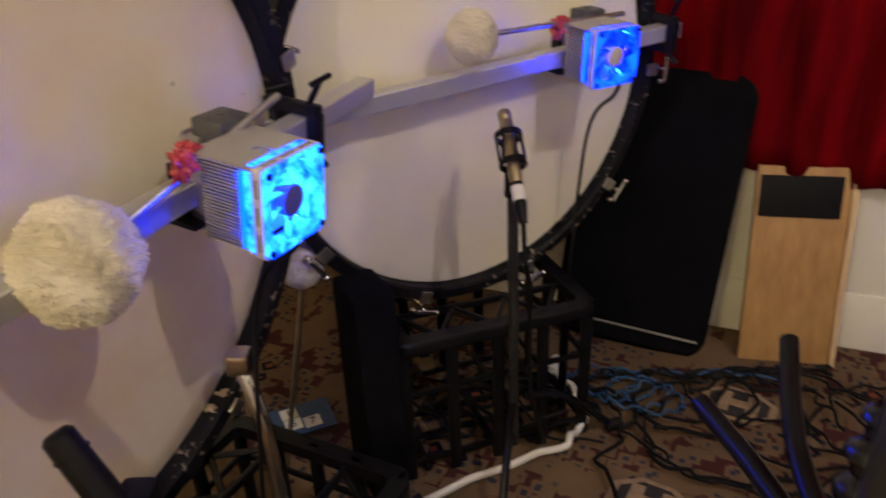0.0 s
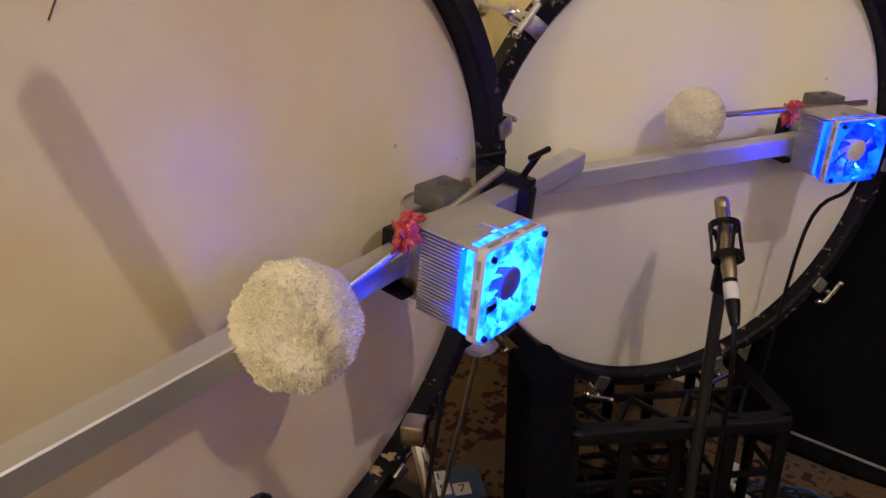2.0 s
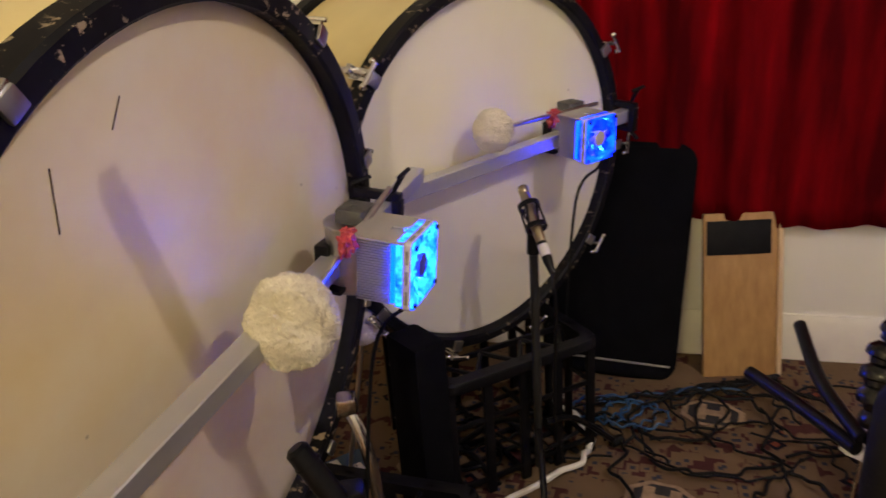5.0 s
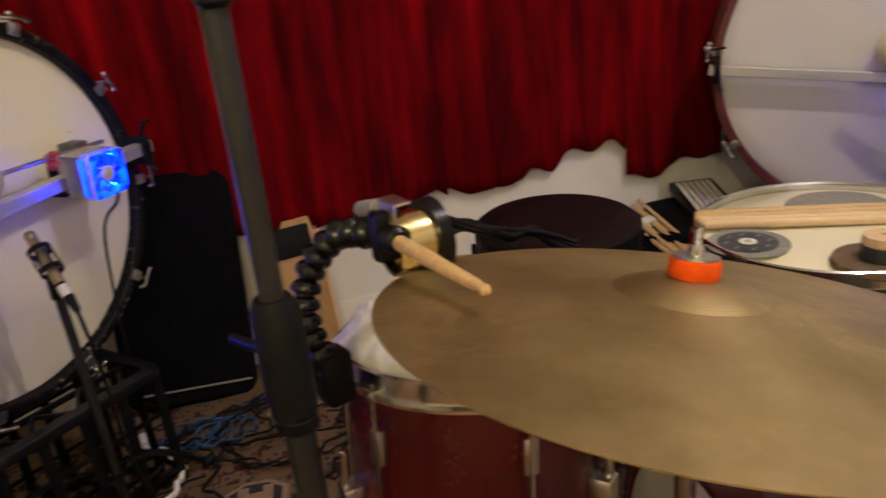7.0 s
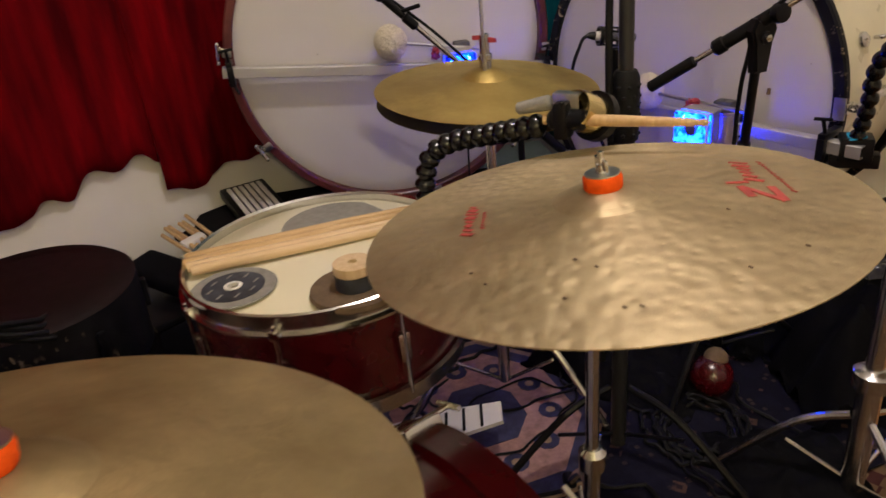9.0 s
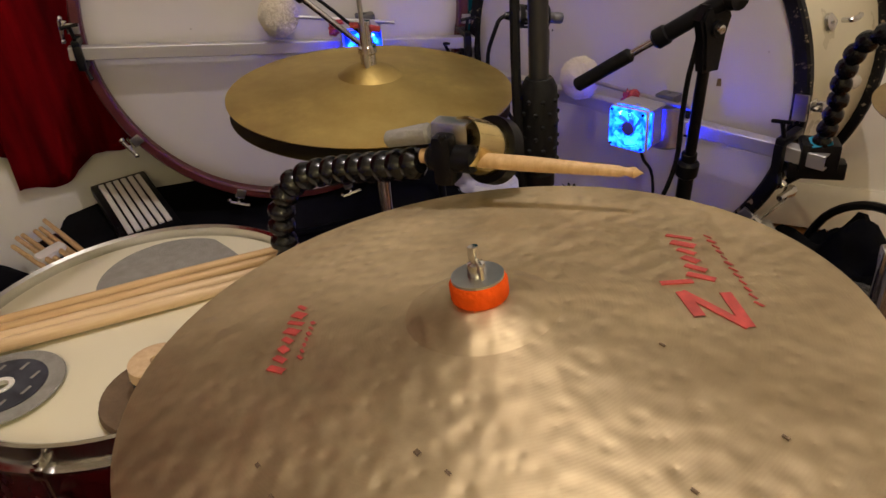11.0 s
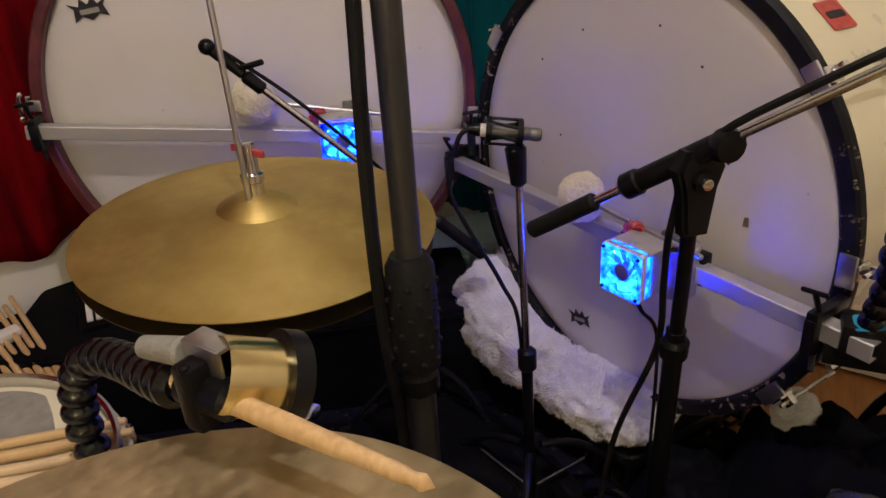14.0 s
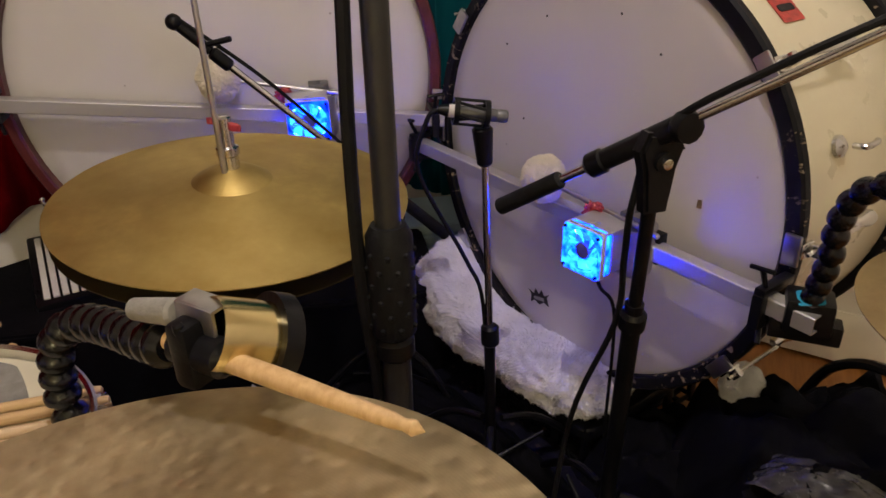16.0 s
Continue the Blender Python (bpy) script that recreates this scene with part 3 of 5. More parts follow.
DRUM_A = bass_drum((-.375, .578, .594), (.9, -.421, -.117), .376, .403, .36, (M_SHELL_CREAM, M_HOOP, M_HEAD_A), "large bass drum with cream head and worn black hoop", 10, roll=18)
DRUM_B = bass_drum((.058, 1.149, .605), (.538, -.841, -.061), .342, .362, .34, (M_SHELL_CREAM, M_HOOP, M_HEAD_B), "cream bass drum with white head and black hoop", 10, wings=True, roll=-2)
DRUM_C = bass_drum((1.984, .382, .637), (-.837, -.547, -.04), .412, .432, .17, (M_SHELL_WHITE, M_HOOP_RED, M_HEAD_C), "bass drum with white coated head and maroon hoop", 10, wings=True, roll=30)
DRUM_D = bass_drum((2.007, -.336, .52), (-.8616, .5075, 0), .379, .403, .36, (M_SHELL_WHITE, M_HOOP, M_HEAD_D), "white bass drum with smooth head and chipped black hoop", 10, roll=1, hoop_z=(-0.014, 0.008), claw=(0.024, 0.046))


def maker_mark(drum, x, y, s, turn=0):
    """The maker's crest, as a plain dark crown."""
    crown = [(-1, -.5), (-.85, .2), (-1.15, .55), (-.55, .3), (-.35, .75), (0, .35), (.35, .75), (.55, .3), (1.15, .55), (.85, .2), (1, -.5), (.5, -.25), (0, -.55), (-.5, -.25)]
    part("emblem", slab([(a * s, b * s) for a, b in crown], 0.0005, 0.0014, pose(x, y, 0, 0, 0, turn)), M_BLACKYARN, drum, "small dark crown emblem printed on the head")
    part("emblem", slab(round_rect(1.1 * s, 0.28 * s, 0.05 * s), 0.0014, 0.002, pose(x, y - 0.02 * s, 0, 0, 0, turn)), M_GREY, drum)


maker_mark(DRUM_D, -0.088, -0.292, 0.026, 10)
maker_mark(DRUM_C, -0.285, 0.205, 0.032, 8)
part("scuff", slab([(-.004, -.007), (.005, -.006), (.004, .008), (-.003, .007)], 0.0005, 0.0012, pose(.239, .021, 0)), M_BROWNFELT, DRUM_D)
for x, y in ((-.2, .2), (-.1, .26), (.14, .23), (.2, .1), (-.15, .07), (.06, .28)):
    part("scuff", slab(circle_pts(0.0022, 8), 0.0005, 0.0011, pose(x, y, 0)), M_BLACKYARN, DRUM_D)
# eye hook and sticker on the white shell
bm = lathe([(0, 0), (0.017, 0), (0.016, 0.006), (0.007, 0.012), (0, 0.012)], 16, pose(.366, .118, -.12, 0, 90, 18))
tube([(.388, .125, -.12), (.405, .128, -.118), (.408, .130, -.140), (.404, .130, -.152)], 0.0045, 8, bm)
part("hook", bm, M_CHROME, DRUM_D, "chrome hook on the shell")
for (ang, z, w, h, mt) in ((50, -.13, .055, .05, M_INK), (50, -.13, .04, .012, M_BLACKYARN)):
    k = Matrix.Rotation(radians(ang), 4, "Z") @ pose(.3835 + (0.0012 if mt is M_BLACKYARN else 0), 0, z, 0, 90, 0)
    part("sticker", slab(round_rect(w, h, 0.004), 0, 0.0012, k), mt, DRUM_D, "red and black sticker")


# ---- beater machines ----
def add_pile(bm, roots, length, width, seed):
    """Short bent fibres standing on the given (place, direction) roots."""
    rnd = random.Random(seed)
    for p, d in roots:
        lean = Vector((rnd.uniform(-1, 1), rnd.uniform(-1, 1), rnd.uniform(-1, 1)))
        e = (d + 0.75 * lean).normalized()
        a = e.orthogonal().normalized()
        b = e.cross(a)
        w = width * rnd.uniform(0.6, 1.3)
        base = [bm.verts.new(p - d * 0.001 + w * (math.cos(q) * a + math.sin(q) * b)) for q in (0, 2.094, 4.189)]
        tip = bm.verts.new(p + e * length * rnd.uniform(0.5, 1.2))
        for q in range(3):
            bm.faces.new((base[q], base[(q + 1) % 3], tip))
    return bm


def fleece_ball(c, r, squash=(1, 1.08, 1)):
    c = Vector(c)
    bm = bmesh.new()
    bmesh.ops.create_icosphere(bm, subdivisions=6, radius=1.0)
    roots = []
    for v in bm.verts:
        d = v.co.normalized()
        k = 1 + 0.07 * noise.noise(d * 2.1 + c * 7) + 0.05 * noise.noise(d * 7 + c * 9) + 0.035 * noise.noise(d * 17 + c)
        v.co = Vector((d.x * squash[0], d.y * squash[1], d.z * squash[2])) * r * 0.97 * k + c
        roots.append((v.co.copy(), d))
    return add_pile(bm, roots, 0.0026, 0.0010, 3)


def beater(drum, a, b, fan, ball_at, ball_r, size, hub, label, side=1, clamp_x=(-1, 1), tone=None, dim=1.0, frame_m=None):
    """An aluminium bar clamped across a drum, with a motor, a cooling block with a lit fan, and a fleece ball on a rod."""
    m = drum.matrix_world
    t = thing("drum_beater", m.copy(), label, "drum machine", "drum beaters")
    a, b = Vector(a), Vector(b)
    mb, ln = span(a, b)
    w = 0.026
    o, i = w / 2, w / 2 - 0.0025
    bm = bmesh.new()
    rings = []
    for s, z in ((o, 0), (o, ln), (i, ln), (i, 0)):
        rings.append([bm.verts.new((x * s, y * s, z)) for x, y in ((-1, -1), (1, -1), (1, 1), (-1, 1))])
    for q in range(4):
        r0, r1 = rings[q], rings[(q + 1) % 4]
        for k in range(4):
            bm.faces.new((r0[k], r0[(k + 1) % 4], r1[(k + 1) % 4], r1[k]))
    bmesh.ops.recalc_face_normals(bm, faces=bm.faces)
    bmesh.ops.bevel(bm, geom=[e for e in bm.edges if abs(e.verts[0].co.z - e.verts[1].co.z) > 0.01], offset=0.0015, segments=1, affect="EDGES")
    x_axis = (b - a).normalized()
    zz = Vector((0, 0, 1))
    yy = zz.cross(x_axis).normalized()
    fm = Matrix((yy, x_axis.cross(yy), x_axis)).transposed().to_4x4()
    fm.translation = a
    bmesh.ops.transform(bm, matrix=fm, verts=bm.verts)
    part("bar", bm, M_ALU, t, "square aluminium tube")

    def on_bar(x):
        k = (x - a.x) / (b.x - a.x)
        return a + (b - a) * k

    for cx in clamp_x:
        p = on_bar(cx)
        bm = box((0.016, 0.05, 0.016), p + Vector((0, -0.006, 0.022)), None, 0.003)
        box((0.016, 0.014, 0.075), p + Vector((0, 0.022, -0.01)), None, 0.003, bm)
        box((0.016, 0.014, 0.06), p + Vector((0, -0.026, -0.008)), None, 0.003, bm)
        cl = part("clamp", bm, M_BLACK, t, "black steel clamp")
        bm = rod(p + Vector((0, 0.026, 0.012)), p + Vector((0, 0.060, 0.03)), 0.004, 8)
        rod(p + Vector((-0.018, 0.058, 0.029)), p + Vector((0.018, 0.062, 0.031)), 0.0035, 8, bm=bm)
        part("wing_screw", bm, M_BLACK, cl)
        part("screw", rod(p + Vector((0, -0.026, 0.01)), p + Vector((0.012, -0.05, 0.03)), 0.004, 8), M_BLACK, cl)
    f = Vector(fan)
    s = size
    # motor can, standing across the bar
    mx = f.x + 0.026 * side
    my = on_bar(f.x).y
    mz = f.z - 1.22 * s
    can_top = f.y + 0.34 * s
    up = Matrix.Translation((mx, my - 0.04, mz)) @ Matrix.Rotation(radians(-90), 4, "X")
    h = can_top - (my - 0.04)
    R = 0.42 * s
    part("motor", lathe([(0, 0), (R * .9, 0), (R, 0.004), (R, h - 0.004), (R * 1.06, h - 0.002), (R * 1.06, h + 0.002), (R * .98, h + 0.003), (R * .97, h + 0.0015), (0, h + 0.0015)], 36, up), M_STEEL, t, "round zinc motor can")
    part("bracket", box((R * 2.1, 0.05, 0.02), (mx, my, mz - 0.028), None, 0.002, box((0.03, 0.006, 0.05), (mx - R, my - 0.03, mz - 0.02), None, 0.001)), M_BLACK, t)
    top = can_top + 0.010
    part("bearing_block", box((0.5 * s, 0.22 * s, 0.42 * s), (mx, top + 0.004, mz + 0.002), pose(0, 0, 0), 0.003, lathe([(0, 0), (0.05 * s, 0), (0.05 * s, 0.002), (0, 0.002)], 10, Matrix.Translation((mx, top + 0.004 + 0.11 * s, mz)) @ Matrix.Rotation(radians(-90), 4, "X"))), M_CAST, t, "grey cast rod holder")
    # rod and ball
    bp = Vector(ball_at)
    hub_p = Vector((mx - 0.1 * s * side, top + 0.002, mz + 0.26 * s))
    d = (hub_p - bp).normalized()
    part("rod", rod(bp, hub_p + d * 0.07, 0.0042, 12), M_STEEL, t, "thin steel rod")
    tp = Vector((f.x - 0.62 * s * side, hub_p.y - 0.004, hub_p.z + 0.004))
    bm = ball(tp + Vector((0, -0.004, 0)), 0.010, 0.8, 2.2, 4, (0.85, 1.35, 0.9))
    ball(tp + Vector((0.012 * side, 0.008, -0.004)), 0.0085, 0.7, 2.2, 3, (1.2, 0.7, 0.9), bm=bm)
    part("tape", bm, M_TAPE_RED, t, "crumpled red tape")
    part("ball", fleece_ball(bp, ball_r), M_FLUFF, t, "round cream fleece beater ball")
    # cooling block
    z1 = f.z - 0.34 * s
    z0 = f.z - 0.84 * s
    part("cooler_core", box((0.34 * s, 0.9 * s, z1 - z0), (f.x, f.y, (z0 + z1) / 2), None, 0.001), M_ALU, t)
    # added glowing bars cast the blue spill that leaks past the fins
    for sx in (-1, 1):
        part("leak_glow", box((0.004, 0.84 * s, 0.06 * s), (f.x + sx * 0.47 * s, f.y, f.z - 0.295 * s), None, 0.001), M_LEAK_BRIGHT if dim > 1 else M_LEAK, t)
    nf = 24
    for k in range(nf):
        y = f.y - 0.45 * s + 0.9 * s * k / (nf - 1)
        part("fin", box((0.92 * s, 0.0014, z1 - z0), (f.x, y, (z0 + z1) / 2), None, 0.0), M_ALU, t)
    L = s
    bm = slab([(-.5 * L, -.42 * L), (.5 * L, -.42 * L), (.5 * L, .42 * L), (.06 * L, .42 * L), (.06 * L, .06 * L), (-.06 * L, .06 * L), (-.06 * L, .42 * L), (-.5 * L, .42 * L)][::-1], 0, 0.002,
              Matrix.Translation((f.x, f.y + 0.49 * s, (z0 + z1) / 2 + 0.03 * s)) @ Matrix.Rotation(radians(90), 4, "X") @ Matrix.Diagonal((1, 1, 1, 1)))
    part("top_plate", bm, M_ALU, t, "slotted aluminium plate")
    # fan: square frame with a round mouth, blades and a hub
    bm = bmesh.new()
    n = 40
    sq, ci = [], []
    for k in range(n):
        an = 2 * math.pi * (k + 0.5) / n
        e = 0.5 * s / max(abs(math.cos(an)), abs(math.sin(an)))
        e = min(e, 0.655 * s)
        sq.append((e * math.cos(an), e * math.sin(an)))
        ci.append((0.455 * s * math.cos(an), 0.455 * s * math.sin(an)))
    lay = [[bm.verts.new((f.x + x, f.y + y, z)) for x, y in pts] for pts, z in ((sq, f.z - 0.25 * s), (sq, f.z), (ci, f.z), (ci, f.z - 0.25 * s))]
    for q in range(4):
        r0, r1 = lay[q], lay[(q + 1) % 4]
        for k in range(n):
            bm.faces.new((r0[k], r0[(k + 1) % n], r1[(k + 1) % n], r1[k]))
    fr = part("fan_frame", bm, frame_m or M_FANBLUE, t, "clear fan frame glowing blue")
    bw = slab(round_rect(1.015 * s, 1.015 * s, 0.06 * s, 4), f.z - 0.15 * s, f.z - 0.03 * s)
    for face in [q for q in bw.faces if len(q.verts) > 4]:
        bw.faces.remove(face)
    band = part("label_band", bw, M_BAND, fr, "pale label strip round the fan")
    band.modifiers.new("thick", "SOLIDIFY").thickness = 0.0012
    for q in range(3):
        part("print_bar", box((0.2 * s, 0.0006, 0.04 * s), (f.x - 0.3 * s + 0.3 * s * q, f.y + 0.5085 * s, f.z - 0.09 * s), None, 0), M_GREY, fr)
        part("print_bar", box((0.0006, 0.2 * s, 0.04 * s), (f.x - 0.5085 * s, f.y - 0.3 * s + 0.3 * s * q, f.z - 0.09 * s), None, 0), M_GREY, fr)
    band.location = (f.x, f.y, 0)
    for k in range(7):
        an = 2 * math.pi * k / 7
        bm = bmesh.new()
        rows = []
        for q in range(6):
            rr = 0.17 * s + 0.27 * s * q / 5
            sweep = 0.35 * q / 5
            rows.append([bm.verts.new((f.x + rr * math.cos(an + sweep + dd), f.y + rr * math.sin(an + sweep + dd), f.z - 0.06 * s - zz2 * s)) for dd, zz2 in ((-0.33, 0.0), (0.0, 0.06), (0.33, 0.13))])
        for r0, r1 in zip(rows, rows[1:]):
            for j in range(2):
                bm.faces.new((r0[j], r0[j + 1], r1[j + 1], r1[j]))
        bl = part("fan_blade", bm, M_FANCYAN if tone is None else tone, t)
        bl.modifiers.new("thick", "SOLIDIFY").thickness = 0.0015
    part("fan_hub", lathe([(0, f.z - 0.02 * s), (0.15 * s, f.z - 0.02 * s), (0.175 * s, f.z - 0.035 * s), (0.175 * s, f.z - 0.2 * s), (0, f.z - 0.2 * s)], 28, pose(f.x, f.y, 0)), hub, t, "round fan hub")
    for cx, cy in ((-1, -1), (1, -1), (1, 1), (-1, 1)):
        part("lamp_bead", ball((f.x + cx * 0.30 * s, f.y + cy * 0.30 * s, f.z - 0.2 * s), 0.055 * s, sub=2), M_LED_BRIGHT if dim > 1 else M_LED if dim > 0.5 else M_LED_DIM, t)
        part("screw", lathe([(0, 0), (0.035 * s, 0), (0.035 * s, 0.003), (0, 0.0035)], 10, pose(f.x + cx * 0.43 * s, f.y + cy * 0.43 * s, f.z)), M_BLACK, t)
    bm = tube([(f.x + 0.3 * s * side, f.y - 0.45 * s, f.z - 0.15 * s), (f.x + 0.33 * s * side, f.y - 0.8 * s, f.z - 0.3 * s), (f.x + 0.3 * s * side, f.y - 1.8 * s, f.z - 0.9 * s), (f.x + 0.25 * s * side, -0.42, f.z - 1.0 * s)], 0.003, 6)
    part("cable", bm, M_RUBBER, t, "thin black fan cable")
    return t


beater(DRUM_A, (-.46, .014, .093), (.49, .070, .066), (.152, .068, .2), (-.008, .052, .106), .05, .088, M_HUBDARK, "motor beater with a large fleece ball and glowing blue fan", clamp_x=(-.385, .335), frame_m=M_FANICE)
beater(DRUM_B, (-.40, .020, .045), (.375, .060, .045), (.15, .062, .14), (-.060, .104, .065), .036, .085, M_HUBPALE, "motor beater with a blue fan on the cream drum", clamp_x=(-.35, .345), tone=M_FANDEEP, dim=0.45)
beater(DRUM_C, (-.44, .002, .045), (.43, -.094, .045), (.15, -.045, .15), (-.012, .026, .062), .042, .08, M_HUBDARK, "motor beater with a blue fan behind the hi-hat", clamp_x=(-.42, .41), dim=0.7)
beater(DRUM_D, (-.435, -.03, .06), (.47, -.056, .06), (.16, -.035, .17), (-.018, .006, .075), .039, .075, M_HUBDARK, "motor beater with a bright blue fan on the white drum", clamp_x=(-.40, .40), frame_m=M_FANICE, dim=1.4)


# ---- cymbals ----
def cymbal_profile(r, rise, bell_r, bell_h, t=0.0012):
    top = [(0.006, rise + bell_h)]
    for k in range(1, 9):
        u = k / 8
        top.append((0.006 + (bell_r - 0.006) * u, rise + bell_h * (1 - u * u * 0.96)))
    for k in range(1, 15):
        u = k / 14
        top.append((bell_r + (r - bell_r) * u, rise * (1 - u) ** 1.15 * 1.0 + 0.04 * bell_h * (1 - u)))
    bot = [(x, z - t) for x, z in reversed(top)]
    return top, bot


def cymbal(c, n, r, rise, bell_r, bell_h, mat, label, turn=0):
    d = thing("cymbal", axes(c, n, (0, 1, 0)) @ Matrix.Rotation(radians(turn), 4, "Z"), label, "cymbal", "cymbals")
    top, under = cymbal_profile(r, rise, bell_r, bell_h)
    part("bow", lathe(top[8:] + under[:-8] + [top[8]], 128), mat, d)
    part("bell", lathe(top[:9] + under[-9:] + [top[0]], 96), mat, d)
    return d


def felt_nut(d, z):
    part("felt", lathe([(0.006, z), (0.019, z), (0.0205, z + 0.003), (0.0205, z + 0.013), (0.019, z + 0.016), (0.006, z + 0.016), (0.006, z)], 28), M_ORANGE, d, "orange felt washer")
    part("washer", lathe([(0.004, z + 0.0162), (0.0185, z + 0.0162), (0.0185, z + 0.018), (0.004, z + 0.018), (0.004, z + 0.0162)], 28), M_STEEL, d)
    bm = lathe([(0, z + 0.018), (0.007, z + 0.018), (0.006, z + 0.027), (0.0035, z + 0.028), (0.0035, z + 0.04), (0, z + 0.041)], 12)
    for s in (-1, 1):
        box((0.012, 0.003, 0.012), (0.010 * s, 0, z + 0.027), pose(0, 0, 0, 0, 0, 30), 0.0012, bm)
    part("wing_nut", bm, M_CHROME, d)


CYM1 = cymbal((.397, -.056, .656), (.202, .002, .979), .257, .024, .062, .014, M_CYM1, "large dull bronze ride cymbal")
felt_nut(CYM1, 0.037)
CYM2 = cymbal((.913, -.338, .651), (.009, .09, .996), .259, .022, .055, .012, M_CYM2, "hammered bronze cymbal with red printed marks")
felt_nut(CYM2, 0.0325)


def stand_pole(t, x, y, z0, z1, r, mat, name="pole"):
    return part(name, rod((x, y, z0), (x, y, z1), r, 18), mat, t)


def tripod(t, x, y, reach, hub_z, mat, turn=0, foot=True):
    for k in range(3):
        a = radians(turn + 120 * k)
        d = Vector((math.cos(a), math.sin(a), 0))
        p0 = Vector((x, y, hub_z)) + d * 0.02
        p1 = Vector((x, y, FZ + 0.012)) + d * reach
        leg = part("leg", tube([p0, p0.lerp(p1, 0.4) + Vector((0, 0, 0.03)), p1], 0.007, 8), mat, t)
        part("strut", rod(Vector((x, y, FZ + 0.06)) + d * 0.012, p0.lerp(p1, 0.45), 0.004, 8), mat, leg)
        part("rubber_foot", rod(p1 - d * 0.012, p1 + d * 0.02, 0.012, 10), M_RUBBER, leg)


def cymbal_stand(d, label, mat, lean=None, tri=True, turn=0, thick=1.0):
    c = d.matrix_world.translation
    x, y = (c.x, c.y) if lean is None else lean
    t = thing("cymbal_stand", Matrix(), label, "stand", "cymbal stands")
    zt = c.z + 0.03
    part("tilter", rod((x, y, zt - 0.14), d.matrix_world @ Vector((0, 0, 0.03)), 0.004, 10), M_CHROME, t)
    part("tilter_head", box((0.02, 0.028, 0.03), (x, y, zt - 0.14), None, 0.004), M_CHROME, t)
    stand_pole(t, x, y, 0.22, zt - 0.13, 0.0095 * thick, mat)
    stand_pole(t, x, y, FZ + 0.04, 0.24, 0.0125 * thick, mat, "lower_pole")
    bm = lathe([(0.01, 0), (0.02 * thick, 0.004), (0.02 * thick, 0.03), (0.012 * thick, 0.038), (0.01, 0.038)], 16, pose(x, y, 0.22))
    box((0.05, 0.012, 0.014), (x + 0.025, y, 0.236), None, 0.004, bm)
    part("collar", bm, M_CHROME, t)
    if tri:
        tripod(t, x, y, 0.22, 0.16, M_CHROME, turn)
    return t


cymbal_stand(CYM1, "chrome cymbal stand under the ride cymbal", M_CHROME, turn=60)
cymbal_stand(CYM2, "cymbal stand with red-lit chrome pole on the rug", M_CHROME, lean=(1.0, -.31), turn=20)

# printed marks on the hammered cymbal, as plain strokes
def cym_z(r):
    u = (r - .055) / (.259 - .055)
    return .022 * (1 - u) ** 1.15 + 0.04 * .012 * (1 - u)


def stroke(d, pts, w):
    """A painted stroke that follows the cymbal's bow."""
    bm = bmesh.new()
    prev = None
    path = []
    for p, q in zip(pts, pts[1:]):
        for k in range(6):
            path.append(Vector(p).lerp(Vector(q), k / 6))
    path.append(Vector(pts[-1]))
    for i, p in enumerate(path):
        e = (path[min(i + 1, len(path) - 1)] - path[max(i - 1, 0)]).normalized()
        o = Vector((-e.y, e.x)) * w / 2
        row = []
        for s in (p - o, p + o):
            for dz in (-0.0003, 0.0009):
                row.append(bm.verts.new((s.x, s.y, cym_z(s.length) + dz)))
        if prev:
            for a, b in ((0, 1), (1, 3), (3, 2), (2, 0)):
                bm.faces.new((prev[a], prev[b], row[b], row[a]))
        prev = row
    return part("printed_mark", bm, M_INK, d, "faded red printed mark")


def scrawl(d, a, b, h, n, w):
    """A brushed line of slanting strokes from a to b."""
    a, b = Vector(a), Vector(b)
    u = (b - a).normalized()
    o = Vector((-u.y, u.x))
    for k in range(n):
        c = a.lerp(b, (k + 0.5) / n)
        q = h * (0.75 + 0.25 * math.sin(5.1 * k + 1))
        e = u * (b - a).length / n
        stroke(d, [c - o * q, c + o * q * 0.7 + e * 0.7], w * (0.7 + 0.3 * math.sin(3.3 * k)))


for a, b, w in (((.043, -.132), (.014, -.144), .008), ((.043, -.132), (.008, -.174), .0065), ((.008, -.174), (.048, -.161), .008)):
    stroke(CYM2, [a, b], w)
scrawl(CYM2, (.056, -.147), (.136, -.128), .011, 6, .0085)
stroke(CYM2, [(.052, -.118), (.060, -.140)], .005)
scrawl(CYM2, (.030, -.184), (.140, -.151), .0025, 12, .0022)
scrawl(CYM2, (-.076, .132), (.012, .152), .0085, 8, .0075)
scrawl(CYM2, (-.060, .119), (-.012, .130), .0025, 7, .003)
for x, y, w in ((-.133, .005, .005), (-.144, -.016, .003), (-.134, -.141, .003), (-.193, .003, .004), (-.203, -.047, .0045), (-.2, -.06, .003), (-.024, -.123, .0025), (-.089, -.187, .003), (-.17, .08, .003), (-.15, .10, .004), (.1, .03, .0025)):
    ob = stroke(CYM2, [(x, y), (x + .0025, y + .0035)], w * 0.6)
    ob.name = "dent"
    ob["label"] = "small dark dent"
    ob.data.materials[0] = M_BROWNFELT


